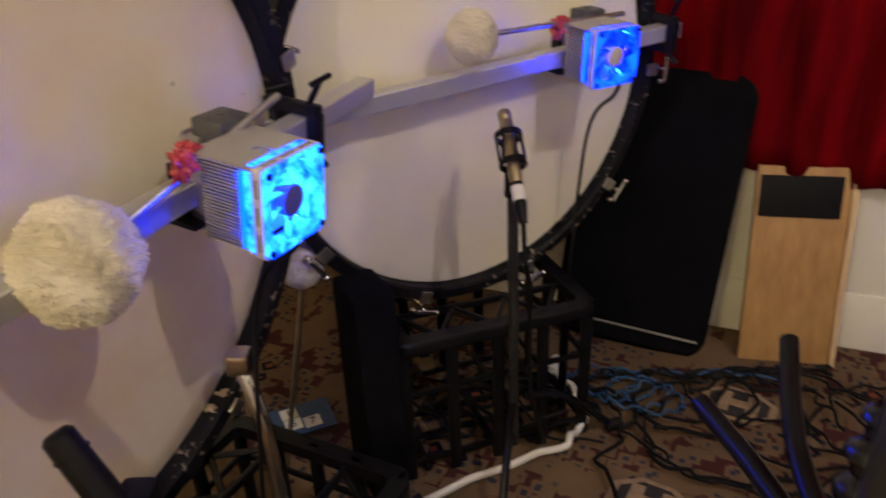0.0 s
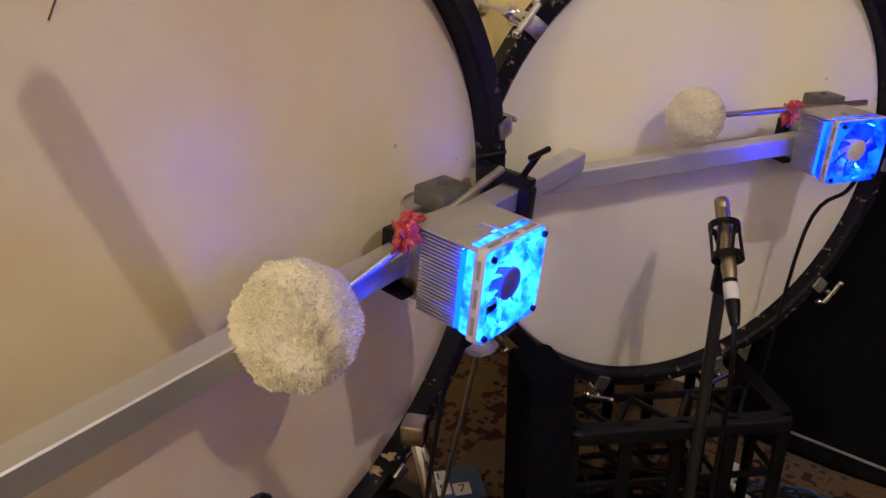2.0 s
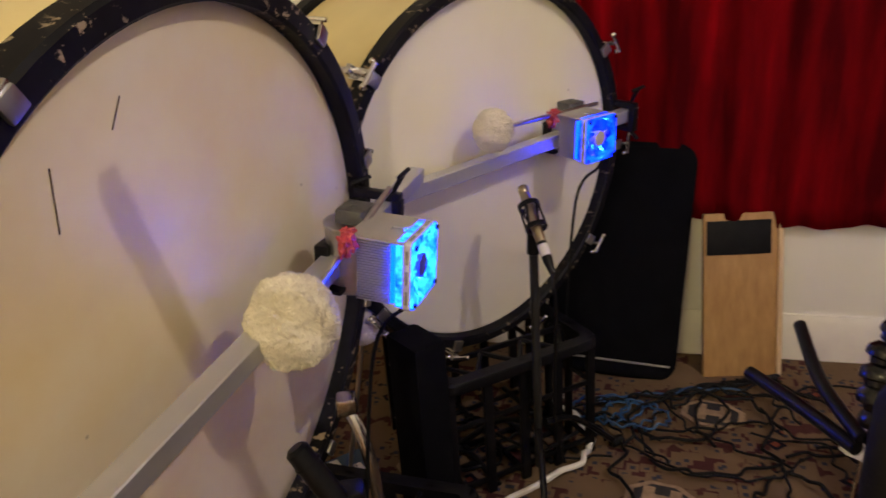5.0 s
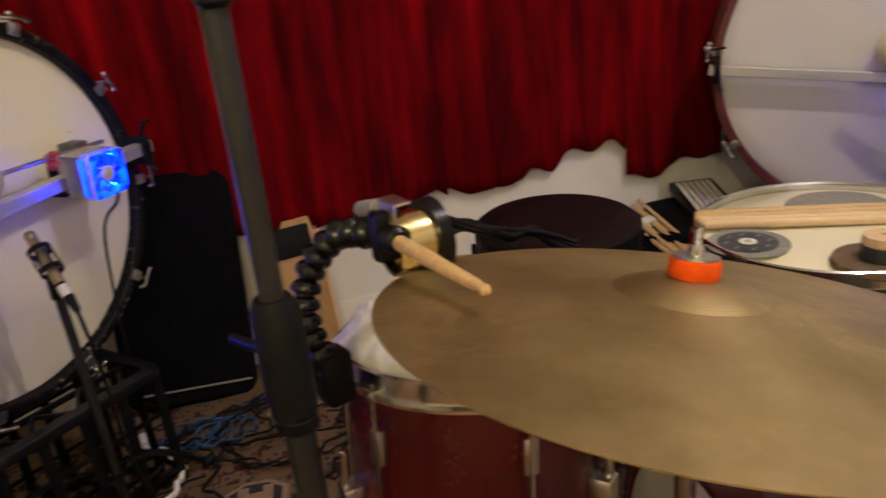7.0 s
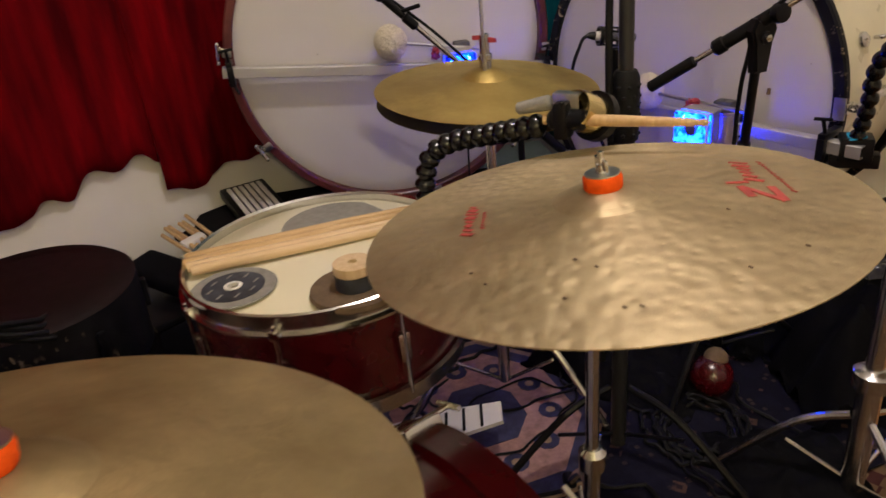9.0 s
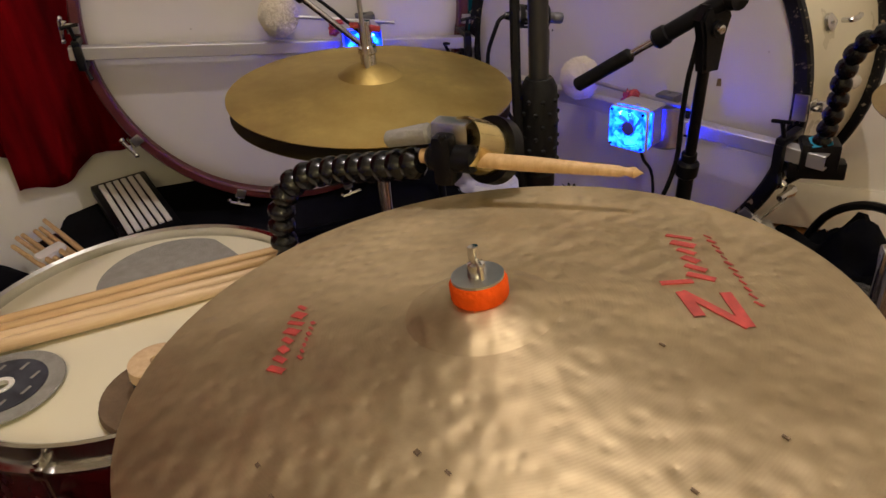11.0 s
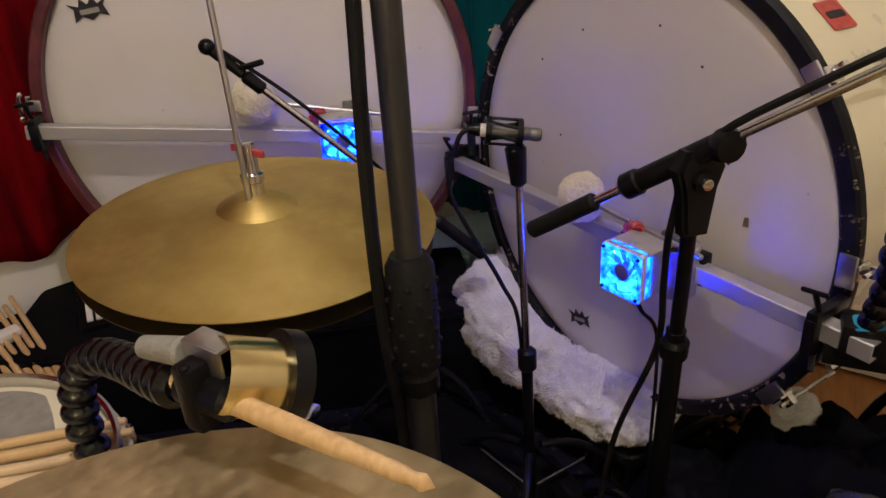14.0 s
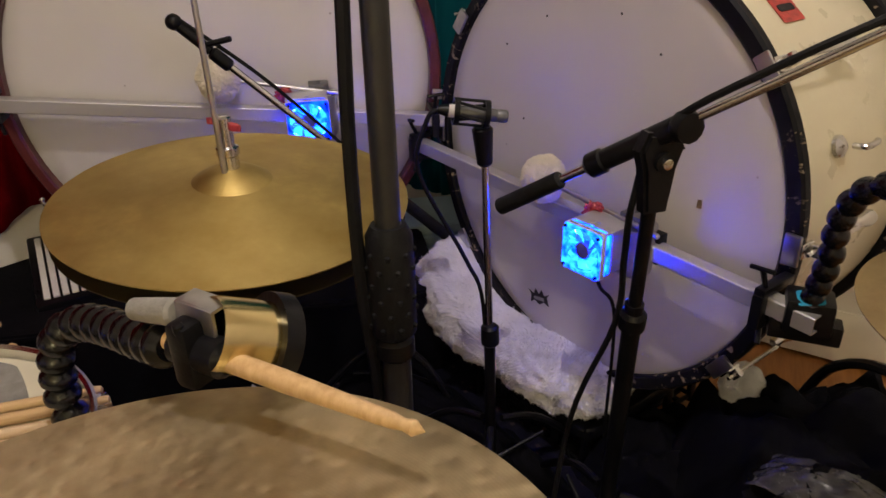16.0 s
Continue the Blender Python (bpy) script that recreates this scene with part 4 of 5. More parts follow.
# ---- hi-hat ----
hat_n = (-.033, -.08, .996)
HAT = cymbal((1.433, -.048, .663), hat_n, .201, .020, .045, .016, M_HAT, "golden bronze top hi-hat cymbal")
HATB = cymbal((1.434, -.046, .640), (.033, .08, -.996), .198, .020, .045, .016, M_HAT_SHADED, "bottom hi-hat cymbal, coloured dark for the top one's shade")
hs = thing("hi_hat_stand", Matrix(), "chrome hi-hat stand with red wing clutch and pedal", "stand")
part("rod", rod((1.433, -.05, .1), (1.407, -.055, 1.12), 0.0032, 10), M_STEEL, hs)
bm = lathe([(0, .690), (.011, .690), (.011, .712), (.013, .714), (.013, .722), (.009, .724), (.009, .756), (.006, .758), (0, .758)], 18, pose(1.432, -.05, 0))
part("clutch", bm, M_CHROME, hs, "chrome clutch")
bm = rod((1.428, -.036, .752), (1.436, -.066, .746), 0.0035, 8)
for sy, dz in ((-.036, .751), (-.066, .746)):
    box((0.004, 0.014, 0.008), (1.431, sy, dz), None, 0.002, bm)
part("wing_screw", bm, M_TAPE_RED, hs, "red wing screw")
stand_pole(hs, 1.433, -.05, .36, .60, 0.0095, M_CHROME)
stand_pole(hs, 1.433, -.05, FZ + .05, .38, 0.0125, M_CHROME, "lower_pole")
part("seat_cup", lathe([(0.004, .60), (.02, .605), (.026, .63), (.026, .634), (0.004, .634), (0.004, .60)], 20, pose(1.433, -.05, 0)), M_RUBBER, hs)
part("collar", box((0.05, 0.016, 0.016), (1.452, -.05, .37), None, 0.004, lathe([(.01, .355), (.021, .357), (.021, .39), (.01, .392), (.01, .355)], 16, pose(1.433, -.05, 0))), M_CHROME, hs)
tripod(hs, 1.433, -.05, 0.24, 0.22, M_CHROME, 15)
foot = [(-.04, -.13), (.04, -.13), (.045, 0), (.03, .12), (-.03, .12), (-.045, 0)]
pm = Matrix.Translation((1.235, .02, .035)) @ pose(0, 0, 0, 0, 0, 200) @ pose(0, 0, 0, 12, 0, 0)
ped = part("pedal_plate", slab(foot, 0, 0.008, pm), M_WHITE, hs, "pale foot plate with black ribs")
part("heel_plate", slab([(-.05, -.20), (.05, -.20), (.045, -.135), (-.045, -.135)], -.052, -.02, pm), M_CHROME, ped)
for k in range(6):
    part("rib", box((0.066, 0.006, 0.003), (0, -.10 + .036 * k, 0.0095), pm, 0.001), M_RUBBER, ped)

for (x0, y0), (x1, y1) in (((-.187, .258), (-.188, .203)), ((-.101, .300), (-.115, .273))):
    part("scratch", rod((x0, y0, .0002), (x1, y1, .0002), .0007, 6), M_BROWNFELT, DRUM_A, "fine brown scratch")


# ---- red drums ----
def tom(c, n, r, depth, shell_m, head_m, hoop_m, label, lugs=6, legs=False, turn=0, name="floor_tom"):
    d = thing(name, axes(c, n, (0, 1, 0)) @ Matrix.Rotation(radians(turn), 4, "Z"), label, "drum", "small drums")
    part("shell", lathe([(r - .008, -.006), (r - .002, -.006), (r - .002, -depth), (r - .008, -depth), (r - .008, -.006)], 72), shell_m, d)
    part("head", lathe([(0, 0), (r - .008, 0), (r - .003, -.003), (r + .001, -.012), (r - .002, -.014), (r - .01, -.004), (0, -.003)], 72), head_m, d)
    for z, nm in ((0, "hoop"), (-depth + .012, "lower_hoop")):
        hoop = [(r - .003, z + .010), (r + .001, z + .013), (r + .004, z + .011), (r + .004, z - .012), (r + .011, z - .014), (r + .011, z - .018), (r + .002, z - .018), (r - .001, z - .012), (r - .003, z + .010)]
        if nm == "lower_hoop":
            hoop = [(a, 2 * z - b) for a, b in hoop]
        part(nm, lathe(hoop, 72), hoop_m, d)
    for k in range(lugs):
        m = Matrix.Rotation(radians(360 * k / lugs), 4, "Z")
        bm = box((.012, .018, .045), (r + .006, 0, -min(.075, depth * .45)), m, .004)
        lu = part("lug", bm, M_CHROME, d)
        bm = rod(m @ Vector((r + .011, 0, .002)), m @ Vector((r + .011, 0, -depth + .02)), .003, 8)
        box((.016, .014, .014), (r + .008, 0, -.012), m, .003, bm)
        part("tension_rod", bm, M_CHROME, lu)
    if legs:
        for k in range(3):
            m = Matrix.Rotation(radians(120 * k + 40), 4, "Z")
            leg = part("leg", rod(m @ Vector((r + .018, 0, -.10)), m @ Vector((r + .03, 0, FZ - c[2] + .01)), .006, 10), M_CHROME, d)
            part("leg_bracket", box((.03, .03, .05), (r + .012, 0, -.17), m, .005), M_CHROME, leg)
    return d


FT = tom((1.053, .11, .507), (-.02, .012, 1), .203, .17, M_SHELL_RED, M_HEAD_B, M_CHROME, "wide red snare drum with white head carrying sticks and discs", 8, turn=12, name="snare_drum")
RT = tom((.43, .269, .518), (.11, .044, .993), .160, .34, M_SHELL_RED, M_HEAD_B, M_CHROME, "deep red floor tom with chrome hoop", 6, legs=True, turn=-110)
DT = thing("practice_tom", pose(.881, .535, .49, 2, -1, 0), "small black tom with a dark maroon padded head", "drum", "small drums")
part("shell", lathe([(.150, -.002), (.157, -.006), (.157, -.13), (.150, -.135), (.146, -.13), (.146, -.006), (.150, -.002)], 64), M_HOOP, DT)
part("head", lathe([(0, .006), (.10, .005), (.148, .001), (.157, -.006), (.150, -.010), (0, -.004)], 64), M_MAROON, DT)
for k in range(6):
    m = Matrix.Rotation(radians(60 * k + 20), 4, "Z")
    part("lug", box((.010, .014, .05), (.161, 0, -.06), m, .004), M_BLACK, DT)
# stands of the snare and the small tom
for c, rr, lab in (((1.053, .11), .12, "black folding snare stand"), ((.881, .535), .09, "black folding tom stand")):
    t = thing("drum_stand", Matrix(), lab, "stand")
    zt = .32
    stand_pole(t, c[0], c[1], FZ + .04, zt - .04, .0125, M_BLACK)
    for k in range(3):
        a = radians(120 * k + 20)
        e = Vector((math.cos(a), math.sin(a), 0))
        part("arm", tube([Vector((*c, zt - .06)), Vector((*c, zt - .03)) + e * rr * .8, Vector((*c, zt + .002)) + e * (rr + .03)], .006, 8), M_BLACK, t)
    tripod(t, c[0], c[1], .2, .12, M_BLACK, 50)

kick_m = axes((.745, -.235, .205), (.85, -.52, 0))
kd = thing("kick_drum", kick_m, "red kick drum with chrome claws under the cymbals", "drum")
R = .235
part("shell", lathe([(R - .008, 0), (R, 0), (R, -.34), (R - .008, -.34), (R - .008, 0)], 80), M_SHELL_RED, kd)
part("front_head", lathe([(0, .002), (R - .004, .002), (R + .001, -.006), (R - .01, -.004), (0, -.002)], 64), M_HEAD_C, kd)
part("rear_head", lathe([(0, -.342), (R - .004, -.342), (R + .001, -.334), (0, -.338)], 64), M_HEAD_C, kd)
for z in (-.012, -.328):
    part("hoop", lathe([(R, z + .022), (R + .012, z + .022), (R + .012, z - .02), (R + .001, z - .02), (R, z + .022)], 80), M_SHELL_RED, kd)
for k in range(8):
    m = Matrix.Rotation(radians(45 * k + 70), 4, "Z")
    cl = part("claw", box((.02, .018, .05), (R + .014, 0, -.012), m, .005), M_CHROME, kd)
    bm = rod(m @ Vector((R + .022, 0, .03)), m @ Vector((R + .022, 0, -.12)), .0035, 8)
    rod(m @ Vector((R + .022, -.022, .03)), m @ Vector((R + .022, .022, .03)), .004, 8, bm=bm)
    part("tension_rod", bm, M_CHROME, cl)
for s in (-1, 1):
    part("spur", rod(kick_m.inverted() @ (kick_m @ Vector((.17 * s, -.16, -.08))), Vector((.27 * s, -.225, -.04)), .007, 8), M_CHROME, kd)


# ---- things lying on the drums ----
def stick(a, b, r, mat, label, tip=True, name="drumstick", cat="drumstick", group="drumsticks"):
    m, d = span(a, b)
    prof = [(0, 0), (r * .85, .001), (r, .005), (r, d * .62), (r * .62, d - .022)]
    prof += [(r * .45, d - .014), (r * .62, d - .008), (r * .5, d - .002), (0, d)] if tip else [(r * .6, d), (0, d)]
    ob = part(name, lathe(prof, 14), mat)
    ob.matrix_world = m
    return tagged(ob, label, cat, group)


hz = .517
stick((.945, .275, hz), (1.20, -.035, hz), .0082, M_STICK_PALE, "pale wooden drumstick lying on the white drum head")
stick((.955, .290, hz + .0), (1.225, -.025, hz), .0078, M_STICK, "wooden drumstick lying on the white drum head")
stick((.972, .300, hz), (1.235, -.005, hz), .0075, M_STICK, "wooden drumstick lying on the white drum head")
stick((.938, .262, hz), (1.186, -.050, hz), .0080, M_STICK_PALE, "pale wooden drumstick with red specks on the drum head")
disc = thing("cutting_disc", pose(.917, .174, .508), "dark grinding disc with a light centre hole on the drum head", "disc")
part("plate", lathe([(.011, 0), (.06, 0), (.061, .0015), (.06, .003), (.011, .003), (.011, 0)], 40), M_GREY, disc)
part("paper", lathe([(.011, .0032), (.044, .0032), (.044, .0042), (.011, .0042), (.011, .0032)], 40), M_DARKDISC, disc)
part("centre_ring", lathe([(.0075, .0005), (.013, .0005), (.013, .0055), (.0075, .0055), (.0075, .0005)], 20), M_WHITE, disc)
for k in range(8):
    a = radians(45 * k)
    part("print_bar", box((.012, .003, .0006), (.032 * math.cos(a), .032 * math.sin(a), .0046), None, 0), M_GREY, disc)
pk = thing("felt_puck", pose(.945, -.005, .508), "brown felt disc with a dark spool on it", "damper")
part("felt", lathe([(0, 0), (.062, 0), (.064, .003), (.062, .009), (0, .009)], 36), M_BROWNFELT, pk)
part("spool", lathe([(0, .0095), (.027, .0095), (.027, .030), (.006, .030), (0, .028)], 28), M_DARKDISC, pk)
part("spool_cap", lathe([(.005, .0302), (.026, .0302), (.028, .033), (.027, .044), (.02, .046), (.006, .045), (.005, .0302)], 28), M_STICK_PALE, pk, "pale worn wooden cap")
pad = part("damper_pad", lathe([(0, 0), (.088, 0), (.089, .0015), (.088, .003), (0, .0035)], 44), M_GREY)
pad.matrix_world = pose(1.15, .135, .5075)
tagged(pad, "round grey felt damper lying on the drum head", "damper")

# small tambour with blue marbled shell on the red tom, and paper
tb = thing("hand_drum", pose(.432, .262, .530, 0, 6, 0), "small hand drum with blue marbled shell and skin head", "drum")
part("shell", lathe([(.096, .004), (.102, .002), (.104, .03), (.102, .062), (.096, .064), (.094, .03), (.096, .004)], 48), M_SHELL_NAVY, tb)
part("skin", lathe([(0, .062), (.09, .063), (.1, .066), (.103, .06), (.1, .058), (0, .058)], 48), M_SKIN, tb)
part("emblem", slab([(.02 * a, .014 * b) for a, b in circle_pts(1, 14)], .0666, .0674, pose(-.05, .03, 0)), M_BROWNFELT, tb)
def crumple(name, c, w, d, h, mat, label, cat, seed, n=26, wild=1.0):
    bm = bmesh.new()
    g = []
    for i in range(n + 1):
        row = []
        for j in range(n + 1):
            u, v = i / n - .5, j / n - .5
            k = noise.noise(Vector((u * 5 + seed, v * 5, seed))) + .5 * noise.noise(Vector((u * 13, v * 13 + seed, 1)))
            edge = 1 + .12 * wild * noise.noise(Vector((seed, u * 4, v * 4)))
            z = h * (max(0, 1 - (2.1 * max(abs(u), abs(v))) ** 3) * .75 + .3 * wild * abs(k))
            row.append(bm.verts.new((u * w * edge, v * d * edge, z)))
        g.append(row)
    for i in range(n):
        for j in range(n):
            bm.faces.new((g[i][j], g[i + 1][j], g[i + 1][j + 1], g[i][j + 1]))
    ob = part(name, bm, mat, sharp=60)
    ob.matrix_world = c
    ob.modifiers.new("thick", "SOLIDIFY").thickness = .002
    return tagged(ob, label, cat)


sh = crumple("paper", pose(.335, .30, .530, 0, -8, 30), .15, .16, .05, M_PAPER, "crumpled white paper on the red tom", "paper", 3.1)

# black cables looping from the stick motor past the small tom to the floor
for k in range(4):
    a, b = .008 * k, .006 * math.sin(2.1 * k)
    cb = part("cable", tube([(.345, .235 + b, .705), (.411, .27 + b, .680 - a), (.481, .30 + a, .642 + b), (.575, .34 - b, .602 - a), (.669, .38 + a, .562 + b), (.74, .40 + b, .528 - a), (.80, .425 - a, .495 - a), (.845 - a, .44, .470), (.83 - a, .38 + a, .38), (.76, .29 + a, .22), (.70 + a, .22, FZ + .008), (.60, .10 + 4 * a, FZ + .008)], .0042, 8), M_RUBBER)
    tagged(cb, "black cable looping from the stick motor to the rug", "cable", "looping cables")


# ---- stands ----
def grip(t, x, y, z0, z1, r, studs=True):
    bm = lathe([(r * .7, z0), (r, z0 + .006), (r * 1.05, (z0 + z1) / 2), (r, z1 - .01), (r * .75, z1), (r * .5, z1), (r * .5, z0), (r * .7, z0)], 22, pose(x, y, 0))
    g = part("grip", bm, M_RUBBER, t, "black rubber hand grip")
    for q in range(6 if studs else 0):
        for k in range(8):
            a = 2 * math.pi * (k + .5 * (q % 2)) / 8
            part("stud", ball((x + r * 1.0 * math.cos(a), y + r * 1.0 * math.sin(a), z0 + (z1 - z0) * (.14 + .13 * q)), .0034, sub=1), M_RUBBER, g)
    return g


s1 = thing("microphone_stand", Matrix(), "dark grey microphone stand with rubber hand grip", "stand", "microphone stands")
part("upper_tube", rod((.14, .158, .69), (.137, .146, 1.0), .0105, 20), M_TUBE, s1)
part("collar", rod((.1355, .14, .935), (.1352, .139, .955), .0135, 18), M_BLACK, s1)
grip(s1, .14, .158, .600, .712, .0205, False)
part("lower_tube", rod((.14, .158, FZ + .03), (.14, .158, .61), .0135, 20), M_TUBE, s1)
part("clutch", rod((.14, .158, .585), (.14, .158, .606), .019, 18), M_BLACK, s1)
tripod(s1, .14, .158, .26, .14, M_BLACK, 100)
s2 = thing("microphone_stand", Matrix(), "tall grey microphone stand with studded grip", "stand", "microphone stands")
part("upper_tube", rod((1.313, -.308, .70), (1.322, -.300, 1.68), .0115, 20), M_TUBE, s2)
part("boom_arm", rod((1.46, -.286, 1.715), (.30, .086, 1.366), .006, 14), M_CHROME, s2)
part("boom_joint", box((.05, .05, .06), (1.335, -.248, 1.68), None, .01), M_BLACK, s2)
part("boom_grip", rod((.116, .134, 1.342), (.31, .083, 1.374), .0105, 18, .0075), M_BLACK, s2, "thick black end of the boom")
grip(s2, 1.313, -.308, .605, .718, .021)
part("lower_tube", rod((1.313, -.308, FZ + .03), (1.313, -.308, .62), .0145, 20), M_TUBE, s2)
part("clutch", rod((1.313, -.308, .580), (1.313, -.308, .607), .0185, 18), M_BLACK, s2)
tripod(s2, 1.313, -.308, .26, .14, M_BLACK, 10)
part("cable", tube([(1.308, -.290, 1.25), (1.304, -.287, .95), (1.300, -.284, .80), (1.298, -.286, .66), (1.305, -.292, .5), (1.298, -.28, .2)], .006, 8), M_RUBBER, s2, "black cable hanging along the stand")

s3 = thing("boom_stand", Matrix(), "black boom microphone stand with chrome arm", "stand", "microphone stands")
jt = Vector((1.566, -.501, .715))
part("upper_tube", rod((1.60, -.492, .50), (1.572, -.499, .68), .0085, 16), M_BLACK, s3)
part("lower_tube", rod((1.66, -.475, FZ + .03), (1.60, -.492, .52), .012, 16), M_BLACK, s3)
part("collar", rod((1.606, -.490, .475), (1.60, -.492, .505), .017, 16), M_BLACK, s3)
bm = slab([(-.014, -.06), (.014, -.06), (.02, -.01), (.027, .012), (.018, .032), (-.018, .032), (-.027, .012), (-.02, -.01)], -.011, .011, axes(jt, (-.75, -.65, 0)), bevel=.004)
lathe([(0, .010), (.011, .010), (.011, .016), (0, .017)], 16, axes(jt, (-.75, -.65, 0)), bm)
part("joint", bm, M_BLACK, s3, "black boom joint")
part("joint_bolt", lathe([(0, .017), (.0065, .017), (.006, .021), (0, .022)], 14, axes(jt, (-.75, -.65, 0))), M_CHROME, s3)
cw, bu = Vector((1.592, -.327, .628)), Vector((1.599, -.62, .815))
dr = (bu - cw).normalized()
off = Vector((-.012, -.004, .028))
p0 = cw + off * 0
pj = jt + Vector((-.004, -.004, .03))
dr2 = (pj - p0).normalized()
part("arm", rod(p0, pj + dr2 * .55, .0052, 14), M_CHROME, s3, "chrome boom arm")
part("handle", rod(p0 - dr2 * .012, p0 + dr2 * .085, .0105, 16), M_RUBBER, s3, "black rubber counterweight grip")
part("sleeve", rod(pj - dr2 * .085, pj + dr2 * .03, .012, 16, bm=rod(pj - dr2 * .095, pj - dr2 * .07, .0145, 16)), M_BLACK, s3)
part("knob", lathe([(0, 0), (.016, 0), (.018, .006), (.016, .016), (0, .018)], 12, axes(pj + dr2 * .02, (-.75, -.65, 0))), M_BLACK, s3)
tripod(s3, 1.66, -.475, .24, .14, M_BLACK, 40)
side = Vector((-.012, 0, .012))
part("cable", tube([pj + dr2 * .5 + side, pj + dr2 * .3 + side, pj + dr2 * .12 + side * 1.6, pj + side * .5, jt + Vector((.0, .02, -.05)), (1.59, -.475, .58), (1.605, -.47, .48), (1.62, -.42, .30), (1.60, -.40, .05)], .004, 8), M_RUBBER, s3, "black cable strapped along the boom")

s4 = thing("microphone_stand", Matrix(), "slim chrome and black stand with small condenser microphone clip", "stand", "microphone stands")
part("upper_tube", rod((1.777, -.246, .30), (1.776, -.236, .615), .006, 14), M_CHROME, s4)
part("lower_tube", rod((1.78, -.25, FZ + .03), (1.777, -.246, .31), .0095, 14), M_BLACK, s4)
part("collar", rod((1.777, -.247, .285), (1.777, -.246, .325), .0155, 14), M_BLACK, s4)
part("clip_foot", rod((1.776, -.236, .605), (1.774, -.232, .665), .012, 14, .016), M_BLACK, s4)
tripod(s4, 1.78, -.25, .22, .12, M_BLACK, 75)


def shock_clip(t, c, d, r):
    m = span(c, Vector(c) + Vector(d))[0]
    cage = part("shock_mount", lathe([(r + .006, -.026), (r + .010, -.026), (r + .010, -.018), (r + .006, -.018), (r + .006, -.026)], 22, m), M_BLACK, t, "black elastic cage mount")
    part("cage_ring", lathe([(r + .006, .018), (r + .010, .018), (r + .010, .026), (r + .006, .026), (r + .006, .018)], 22, m), M_BLACK, cage)
    for k in range(6):
        a = 2 * math.pi * k / 6
        part("cage_band", rod(m @ Vector(((r + .008) * math.cos(a), (r + .008) * math.sin(a), -.022)), m @ Vector(((r + .008) * math.cos(a + .5), (r + .008) * math.sin(a + .5), .022)), .0022, 6), M_BLACK, cage)
    return cage


def small_mic(a, b, r, mat, label, tail=.06):
    t = thing("microphone", Matrix(), label, "microphone", "microphones")
    a, b = Vector(a), Vector(b)
    m, d = span(a, b)
    part("body", lathe([(0, 0), (r * .9, 0), (r, .002), (r, .012), (r * .94, .013), (r * .94, .016), (r, .017), (r, d - .012), (r * .85, d), (0, d)], 22, m), mat, t)
    part("grille", lathe([(0, -.001), (r * .85, -.001), (r * .85, 0.0), (0, 0.0)], 18, m), M_BLACK, t)
    if tail:
        part("plug", lathe([(0, d), (r * .92, d), (r * .92, d + tail * .6), (r * .6, d + tail), (0, d + tail)], 18, m), M_BLACK, t, "black cable plug")
        part("tape", lathe([(r * .97, d + tail * .1), (r * 1.0, d + tail * .1), (r * 1.0, d + tail * .47), (r * .97, d + tail * .47), (r * .97, d + tail * .1)], 18, m), M_PAPER, t, "white tape label")
    return t


shock_clip(s4, (1.755, -.222, .69), (.10, -.20, -.03), .010)
small_mic((1.778, -.268, .682), (1.748, -.205, .692), .0095, M_CAST, "small grey condenser microphone in a black cage", .03)
part("cable", tube([(1.735, -.178, .696), (1.725, -.165, .68), (1.725, -.15, .60), (1.76, -.21, .45), (1.775, -.235, .36), (1.79, -.24, .1)], .0035, 8), M_RUBBER, s4)

s5 = thing("microphone_stand", Matrix(), "slim dark stand with a condenser microphone before the cream drum", "stand", "microphone stands")
part("pole", rod((.105, 1.02, FZ + .03), (.10, 1.0, .50), .0085, 14), M_TUBE, s5)
part("clip_foot", rod((.10, 1.0, .485), (.098, .995, .535), .013, 14, .010), M_BLACK, s5)
tripod(s5, .105, 1.02, .2, .1, M_BLACK, 20)
mt, md = Vector((.089, 1.029, .603)), Vector((.012, -.085, -.075)).normalized()
shock_clip(s5, mt + md * .062, md, .010)
small_mic(mt, mt + md * .115, .0095, M_GOLD, "champagne condenser microphone with white tape in a cage mount")
part("cable", tube([mt + md * .17, mt + md * .19 + Vector((0, 0, -.03)), (.12, .93, .35), (.13, .98, .15), (.16, 1.02, .0)], .0035, 8), M_RUBBER, s5)

s6 = thing("microphone_stand", Matrix(), "chrome boom arm with black grip behind the hi-hat", "stand", "microphone stands")
u6, l6 = Vector((1.77, .29, .784)), Vector((2.045, -.061, .34))
d6 = (l6 - u6).normalized()
part("arm", rod(u6, l6, .0062, 14), M_CHROME, s6, "chrome boom arm")
part("handle", rod(l6 - d6 * .13, l6, .012, 14), M_RUBBER, s6)
part("collar", rod(u6 + d6 * .06, u6 + d6 * .10, .0115, 14), M_BLACK, s6)
bm = rod(u6 - d6 * .01, u6 + d6 * .06, .009, 12)
ball(u6 - d6 * .012, .014, sub=2, bm=bm)
rod(u6 + d6 * .045, u6 + d6 * .045 + Vector((.01, -.05, .012)), .005, 8, bm=bm)
part("clip", bm, M_BLACK, s6, "black swivel clip")
part("pole", rod((1.97, .03, FZ + .03), u6.lerp(l6, .72), .009, 14), M_BLACK, s6)
tripod(s6, 1.97, .03, .2, .1, M_BLACK, 10)
part("cable", tube([u6 + Vector((0, 0, .012)), u6 + d6 * .15 + Vector((.01, 0, .02)), u6 + d6 * .3 + Vector((.012, 0, .014)), u6 + d6 * .44 + Vector((.01, 0, 0))], .0035, 8), M_RUBBER, s6)

